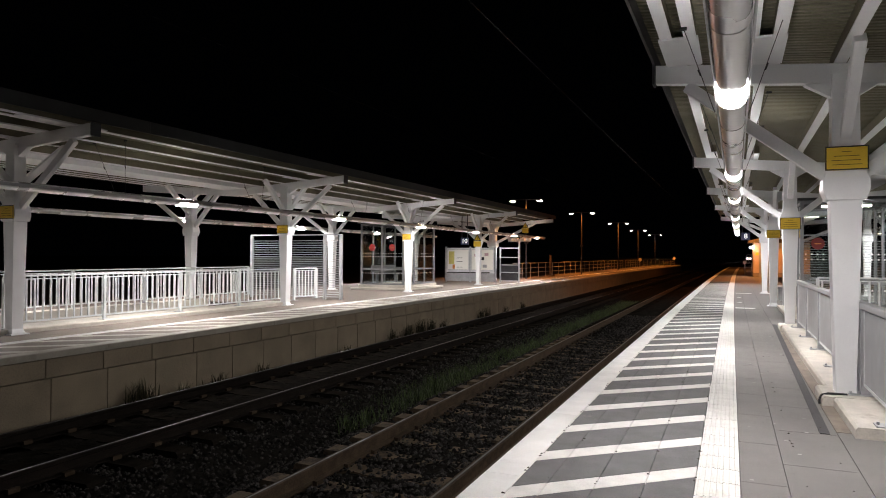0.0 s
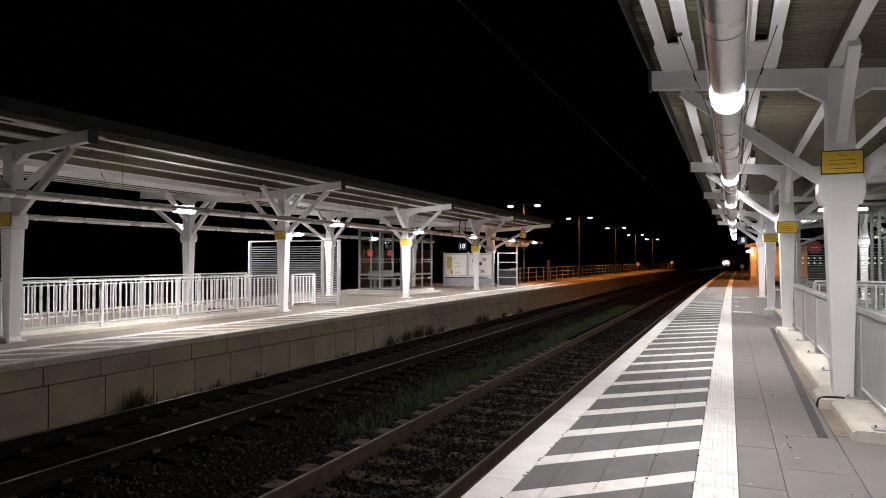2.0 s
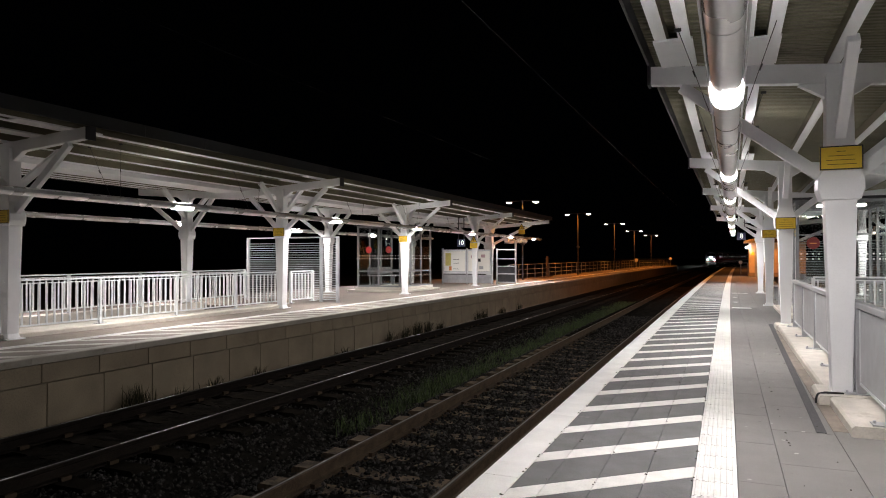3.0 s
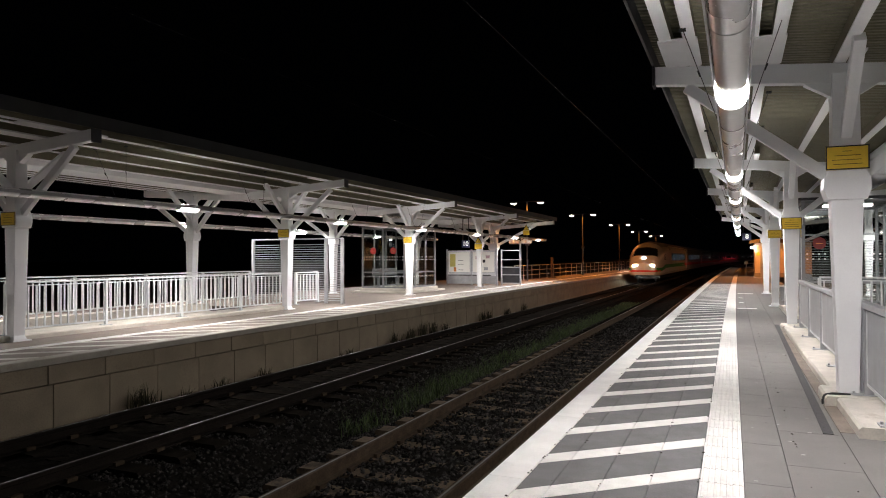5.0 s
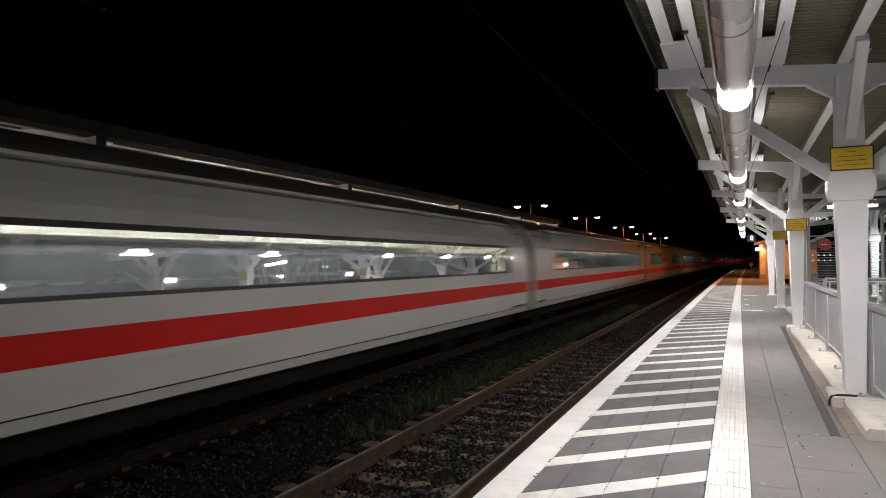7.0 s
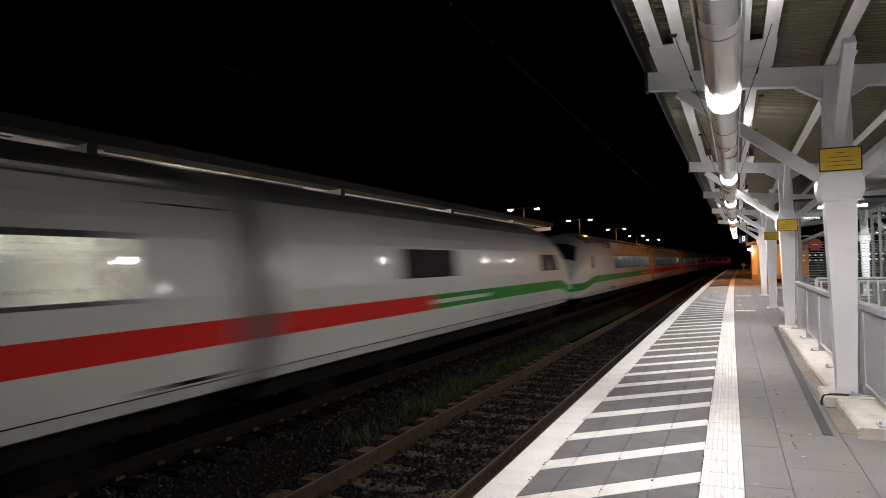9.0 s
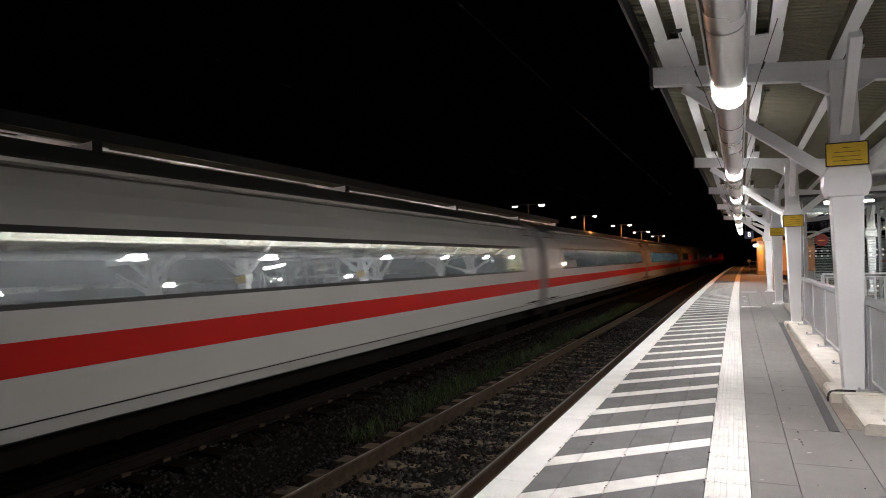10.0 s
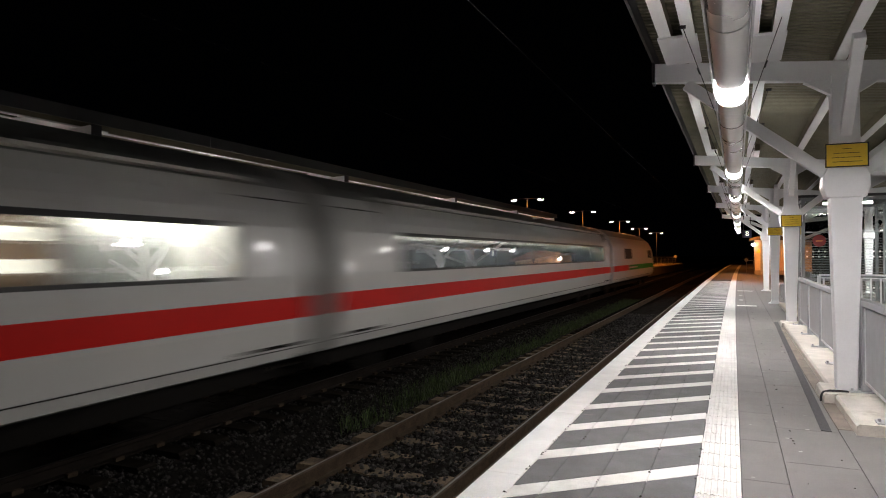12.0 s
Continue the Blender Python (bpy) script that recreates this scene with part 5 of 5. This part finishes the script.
def railcar(name, length, label, windows, stripes, nose=None, rooms=(), doors=(), lettering=None, strip="ceiling_light"):
    """A car body from y = 0.25 to length - 0.25; nose: None, 'front' or 'back'. windows: (from, to). stripes: (from, to, z0, z1, material)."""
    t = thing(name, pose(0, 0, 0), label, "train car", "cars of the train")
    has = nose is not None
    a, b = (TIP if has else 0.36), length - 0.36
    flip = (lambda y: length - y) if nose == "back" else (lambda y: y)
    cuts = sorted({a, b, *[q for w in windows for q in w], *[TIP + 0.1 * q for q in range(47) if has], *[float(k) for k in range(8, int(b), 4)]})
    body, top = Geo(), Geo()
    k = len(PROFILE)
    full = lambda d: [(x, z) for x, z in section(d, has)] + [(-x, z) for x, z in reversed(section(d, has)[:-1])]
    for d0, d1 in zip(cuts, cuts[1:]):
        p0, p1 = full(d0), full(d1)
        m = (d0 + d1) / 2
        for i in range(len(p0) - 1):
            j = min(i, len(p0) - 2 - i)
            if j == 4 and any(w0 < m < w1 for w0, w1 in windows):
                continue
            q = [(p0[i][0], flip(d0), p0[i][1]), (p0[i + 1][0], flip(d0), p0[i + 1][1]), (p1[i + 1][0], flip(d1), p1[i + 1][1]), (p1[i][0], flip(d1), p1[i][1])]
            (top if j >= 8 and (not has or m - TIP > 3.0) else body).add(q, [(0, 1, 2, 3)])
    for d in ((a, b) if not has else (b, a)):
        e = full(d)
        body.add([(x, flip(d), z) for x, z in e], [tuple(range(len(e)))])
    part("body", body, "train", t, smooth=True)
    part("roof", top, "train_roof", t, "dull grey train roof", smooth=True)
    if has:
        # the raked windscreen, wider and further back towards its sides
        v, nu, nd = [], 16, 10
        for i in range(nu + 1):
            u = 2 * i / nu - 1
            for k2 in range(nd + 1):
                d = TIP + 0.62 + 0.3 * u * u + (1.15 - 0.1 * u * u) * k2 / nd
                x = u * (1.08 - 0.14 * k2 / nd)
                v.append((x, flip(d - 0.012), surface_z(d, abs(x)) + 0.012))
        part("windscreen", Geo().add(v, [((nd + 1) * i + k2, (nd + 1) * i + k2 + 1, (nd + 1) * (i + 1) + k2 + 1, (nd + 1) * (i + 1) + k2) for i in range(nu) for k2 in range(nd)]), "screen_black", t, "black raked windscreen", smooth=True)
    if nose == "back":
        ca, cb = sorted((flip(TIP - 0.28), flip(TIP + 0.2)))
        part("coupler", Geo().box(-0.16, 0.16, ca, cb, 0.85, 1.12).box(-0.28, 0.28, ca, ca + 0.12, 0.8, 1.17), "train_dark", t)
    for w0, w1 in windows:
        n = max(1, round((w1 - w0) / 2.1))
        for sx in (-1, 1):
            for i in range(n):
                y0, y1 = w0 + (w1 - w0) * i / n + 0.02, w0 + (w1 - w0) * (i + 1) / n - 0.02
                q = [(sx * 1.506, flip(y0), 1.895), (sx * 1.506, flip(y1), 1.895), (sx * 1.457, flip(y1), 2.575), (sx * 1.457, flip(y0), 2.575)]
                o = part("window", Geo().add(q + [(x - sx * 0.01, y, z) for x, y, z in q], [(0, 1, 2, 3), (7, 6, 5, 4), (0, 4, 5, 1), (1, 5, 6, 2), (2, 6, 7, 3), (3, 7, 4, 0)]), "train_glass", t)
                o.visible_shadow = False
            g = Geo()
            ya, yb = sorted((flip(w0), flip(w1)))
            for z0, x0, z1, x1 in ((1.86, 1.514, 1.91, 1.512), (2.55, 1.466, 2.62, 1.455)):
                g.add([(sx * x0, ya, z0), (sx * x0, yb, z0), (sx * x1, yb, z1), (sx * x1, ya, z1), (sx * (x0 - 0.02), ya, z0), (sx * (x0 - 0.02), yb, z0), (sx * (x1 - 0.02), yb, z1), (sx * (x1 - 0.02), ya, z1)], [(0, 1, 2, 3), (7, 6, 5, 4), (0, 4, 5, 1), (1, 5, 6, 2), (2, 6, 7, 3), (3, 7, 4, 0)])
            for i in range(n + 1):
                y = flip(w0 + (w1 - w0) * i / n)
                g.bar((sx * 1.503, y, 1.91), (sx * 1.457, y, 2.55), 0.05, 0.02)
            part("window_frame", g, "black", t, "black window band frame")
    # stripes follow the body; towards the nose they dip
    for s0, s1, z0, z1, mat in stripes:
        for sx in (-1, 1):
            v, f = [], []
            ds = (stations(s0, TIP + 4.6, 0.1) + stations(TIP + 4.6, s1, 3.0)[1:] if s0 < 9 and has else stations(s0, s1, 3.0))
            for d in ds:
                dip = 0.0
                if has and d < TIP + 3.4:
                    u = min(1.0, (TIP + 3.4 - d) / 2.5)
                    dip = -0.27 * u * u * (3 - 2 * u)
                for k4 in range(5):
                    zz = z0 + (z1 - z0) * k4 / 4 + dip
                    v.append((sx * (surface_x(d, zz, has) + 0.008), flip(d), zz))
            f = [(5 * i + q, 5 * i + q + 1, 5 * i + q + 6, 5 * i + q + 5) for i in range(len(ds) - 1) for q in range(4)]
            part("stripe", Geo().add(v, f), mat, t)
    lo = Geo()
    for sx in (-1, 1):
        la, lb = sorted((flip(max(a, TIP + 1.2 if has else a)), flip(b)))
        lo.add([(sx * 1.476, la, 0.832), (sx * 1.476, lb, 0.832), (sx * 1.48, lb, 0.846), (sx * 1.48, la, 0.846)], [(0, 1, 2, 3)])
    part("skirt_line", lo, "train_dark", t)
    ua, ub = sorted((flip(TIP + 2.0 if has else 0.5), flip(length - 0.5)))
    part("underframe", Geo().box(-1.0, 1.0, ua, ub, 0.34, 0.68), "train_dark", t)
    for yb in ((3.8, length - 3.7)):
        yb = flip(yb)
        bg = part("bogie", Geo().box(-0.9, 0.9, yb - 0.25, yb + 0.25, 0.4, 0.58), "train_dark", t)
        for sx in (-1, 1):
            part("side_frame", Geo().box(sx * 0.975 - 0.075, sx * 0.975 + 0.075, yb - 1.6, yb + 1.6, 0.35, 0.6), "train_dark", bg)
        for dy in (-1.25, 1.25):
            part("wheelset", Geo().rod((-0.82, yb + dy, 0.46), (-0.69, yb + dy, 0.46), 0.46, 20).rod((0.69, yb + dy, 0.46), (0.82, yb + dy, 0.46), 0.46, 20).rod((-0.69, yb + dy, 0.46), (0.69, yb + dy, 0.46), 0.08, 8), "train_dark", bg)
    part("gangway", Geo().box(-0.75, 0.75, flip(length - 0.37), flip(length + 0.0), 0.9, 3.2) if nose != "back" else Geo().box(-0.75, 0.75, 0.0, 0.37, 0.9, 3.2), "train_dark", t)
    if not has:
        part("gangway", Geo().box(-0.75, 0.75, 0.0, 0.37, 0.9, 3.2), "train_dark", t)
    # interior where there is a long window band
    for w0, w1 in windows:
        if w1 - w0 > 6:
            wa, wb = sorted((flip(w0 - 0.5), flip(w1 + 0.5)))
            part("floor", Geo().box(-1.4, 1.4, wa, wb, 1.2, 1.25).box(-1.35, 1.35, wa, wb, 3.2, 3.24), "lining", t, "pale coach interior lining")
            for q in (wa - 0.05, wb):
                part("end_partition", Geo().box(-1.4, 1.4, q, q + 0.05, 1.25, 3.2), "train_grey", t)
            part("ceiling_strip", Geo().box(-0.5, -0.38, wa + 0.3, wb - 0.3, 3.15, 3.19).box(0.38, 0.5, wa + 0.3, wb - 0.3, 3.15, 3.19), strip, t, "dim white ceiling light strip")
            rows = int((wb - wa - 1.5) / 1.0)
            seat = Geo().box(-1.3, -0.4, -0.06, 0.08, 1.55, 2.4).box(-1.3, -0.4, -0.5, 0.0, 1.55, 1.68).box(0.4, 1.3, -0.06, 0.08, 1.55, 2.4).box(0.4, 1.3, -0.5, 0.0, 1.55, 1.68).box(-0.9, -0.8, -0.3, -0.1, 1.25, 1.55).box(0.8, 0.9, -0.3, -0.1, 1.25, 1.55).mesh("seat_row", M["seat"])
            for i in range(rows):
                part("seat_row", seat, "", t, m=pose(0, wa + 1.0 + i * 1.0, 0))
    for c0, c1, kind in rooms:
        # a lit service room right behind the windows
        part("room_wall", Geo().box(1.02, 1.06, c0, c1, 1.25, 3.15).box(1.06, 1.43, c0 - 0.04, c0, 1.3, 2.8).box(1.06, 1.43, c1, c1 + 0.04, 1.3, 2.8), "white" if kind == "white" else "cupboard", t, "wall of a lit service room behind the window")
        if kind == "white":
            part("room_light", Geo().box(1.1, 1.25, c0 + 0.1, c1 - 0.1, 2.74, 2.78), "bright_strip", t, "bright white ceiling light")
        else:
            for z in (2.02, 2.33):
                part("shelf_light", Geo().box(1.07, 1.2, c0 + 0.05, c1 - 0.05, z, z + 0.13), "shelf_glow", t, "glowing white shelf light")
    for d in doors:
        for sx in (-1, 1):
            x = lambda z: sx * (surface_x(d, z, has) + 0.004)
            door = part("door", Geo().add([(x(z), flip(d + e), z) for z in (0.92, 1.2, 1.89, 2.58, 2.78) for e in (-0.5, 0.5)], [(2 * i, 2 * i + 1, 2 * i + 3, 2 * i + 2) for i in range(4)]), "train", t)
            seam = Geo()
            for e in (-0.51, 0.5):
                seam.add([(x(z) + sx * 0.002, flip(d + e + q), z) for z in (0.92, 1.2, 1.89, 2.58, 2.78) for q in (0, 0.012)], [(2 * i, 2 * i + 1, 2 * i + 3, 2 * i + 2) for i in range(4)])
            part("door_seam", seam, "train_dark", door, "dark rubber door seal")
            ya, yb = sorted((flip(d - 0.6), flip(d + 0.6)))
            xa = surface_x(d, 0.92, has)
            part("door_step", Geo().box(min(sx * (xa - 0.06), sx * (xa + 0.012)), max(sx * (xa - 0.06), sx * (xa + 0.012)), ya, yb, 0.875, 0.92), "train_dark", door, "dark step slot")
            xb = surface_x(d, 2.98, has)
            part("door_gutter", Geo().box(min(sx * (xb - 0.03), sx * (xb + 0.014)), max(sx * (xb - 0.03), sx * (xb + 0.014)), ya, yb, 2.965, 2.985), "train_dark", door, "dark rain gutter over the door")
    if lettering:
        la, lb, z0, z1 = lettering
        for sx in (-1, 1):
            q = la
            k = 0
            while q < lb:
                w = 0.2 + 0.06 * (k % 3)
                v = [(sx * (surface_x(e, z, has) + 0.006), flip(e), z) for e in (q, min(lb, q + w)) for z in (z0, z1)]
                part("lettering_bar", Geo().add(v, [(0, 1, 3, 2)]), "train_red", t, "red bar of lettering")
                q += w + 0.1
                k += 1
    if has:
        lights(t, flip, nose)
    return t


def lights(t, flip, nose):
    sgn = 1 if nose == "front" else -1
    def lamp(x, d, z, r, mat, nm, lab):
        g = Geo().rod((x, flip(d - 0.04), z), (x, flip(d + 0.1), z), r * 0.8, 14, r)
        g.v = [(x + (a - x) * 1.6, b, z + (c - z) * 0.6) for a, b, c in g.v]
        part(nm, g, mat, t, lab, smooth=True)
    if nose == "front":
        for x in (-0.72, 0.72):
            lamp(x, TIP + 0.0, 1.52, 0.11, "headlight", "headlight", "bright white headlight")
        lamp(0, TIP + 0.38, 2.16, 0.1, "headlight", "headlight", "bright white upper headlight")
        band = Geo()
        ds = [TIP + q for q in (0.02, 0.12, 0.25, 0.45, 0.75)]
        for sx in (-1, 1):
            v = []
            for d in ds:
                for z in (0.97, 1.1):
                    v.append((sx * (surface_x(d, z, True) + 0.008), d - 0.008, z))
            band.add(v, [(2 * i, 2 * i + 1, 2 * i + 3, 2 * i + 2) for i in range(len(ds) - 1)])
        w = surface_x(TIP + 0.02, 1.03, True) + 0.008
        band.add([(-w, TIP - 0.012, 0.97), (w, TIP - 0.012, 0.97), (w, TIP - 0.012, 1.1), (-w, TIP - 0.012, 1.1)], [(0, 1, 2, 3)])
        part("front_stripe", band, "train_red", t, "red stripe across the nose")
    for sx in (-1, 1):
        g = Geo()
        d0, d1 = (TIP + 2.6, TIP + 3.1) if nose == "front" else (3.7, 6.0)
        v = []
        for d, z in ((d0, 1.95), (d1, 1.95), (d1, 2.5), (d0 + 0.3, 2.5)):
            v.append((sx * (surface_x(d, z, True) + 0.007), flip(d), z))
        part("cab_window", g.add(v, [(0, 1, 2, 3)]), "screen_black", t, "small black cab side window")
        if nose == "back":
            v = [(sx * (surface_x(d, z, True) + 0.006), flip(d), z) for d, z in ((13.5, 1.95), (16.3, 1.95), (16.3, 2.54), (13.5, 2.54))]
            part("vent_grille", Geo().add(v, [(0, 1, 2, 3)]), "screen_black", t, "black side grille")


CAR = 26.4
POWER = 20.56
UNIT = 7 * CAR + POWER
GREEN_MID = (19.6, 23.4)
control = railcar("control_car", CAR, "white streamlined train end car with green side stripe and lit headlights", [(8.9, 24.5)],
                  [(TIP + 0.15, 19.6, 1.27, 1.58, "train_green"), (19.6, 23.4, 1.27, 1.38, "train_green"), (19.6, 23.4, 1.47, 1.58, "train_green"), (23.4, 26.04, 1.27, 1.58, "train_red")], "front", doors=(8.05,))
coach = railcar("coach", CAR, "white express train coach with red side stripe and dark window band", [(2.65, 24.2)], [(0.36, 26.04, 1.27, 1.58, "train_red")], doors=(1.2, 25.2))
power = railcar("power_car", POWER, "white train power car with green stripe and few windows", [],
                [(TIP + 0.15, 11.3, 1.27, 1.58, "train_green"), (11.3, 14.9, 1.27, 1.38, "train_green"), (11.3, 14.9, 1.47, 1.58, "train_green"), (14.9, 20.2, 1.27, 1.58, "train_red")], "back")
galley_coach = railcar("galley_coach", CAR, "white express train coach with red stripe and brightly lit end windows", [(2.65, 24.2)], [(0.36, 26.04, 1.27, 1.58, "train_red")],
                       rooms=[(19.6, 21.75, "shelves"), (22.45, 24.08, "white")], doors=(1.2, 25.2))
dining_coach = railcar("dining_coach", CAR, "white dining coach with red stripe, red lettering and a windowless middle", [(2.65, 9.7), (17.6, 24.2)], [(0.36, 26.04, 1.27, 1.58, "train_red")],
                       doors=(16.9,), lettering=(10.4, 15.1, 2.04, 2.36), strip="dining_light")
TRAIN = []
for u in range(2):
    o = u * UNIT
    cars = [control, coach, coach, coach, dining_coach, galley_coach, coach, power]
    for i, car in enumerate(cars):
        fresh = u == 0 and cars.index(car) == i
        TRAIN.append((car if fresh else copy_thing(car, pose(0, 0, 0)), o + CAR * i))
second = TRAIN[8][0]
for ch in second.children:
    if ch.name.startswith("headlight"):
        ch.data = ch.data.copy()
        ch.data.materials[0] = M["dark_metal"]
        ch["label"] = "unlit headlight"
    if ch.name.startswith("front_stripe"):
        ch.data = ch.data.copy()
        ch.data.materials[0] = M["train_green"]
        ch["label"] = "green stripe across the nose"
second["label"] = "white streamlined train end car with green stripe, headlights off"
SPEED, PASS_T, PASS_Y = 59.14, 5.845, 9.1


def motions():
    for car, offset in TRAIN:
        rows = []
        for i in range(25):
            t = 0.5 * i
            y = PASS_Y - SPEED * (t - PASS_T) + offset
            rows.append((t, pose(bx(FAR_TRACK, y), y, RAIL, 0, 0, -math.degrees(math.atan(2 * BEND * (y + 13))))))
        walk(car, rows)


motions()
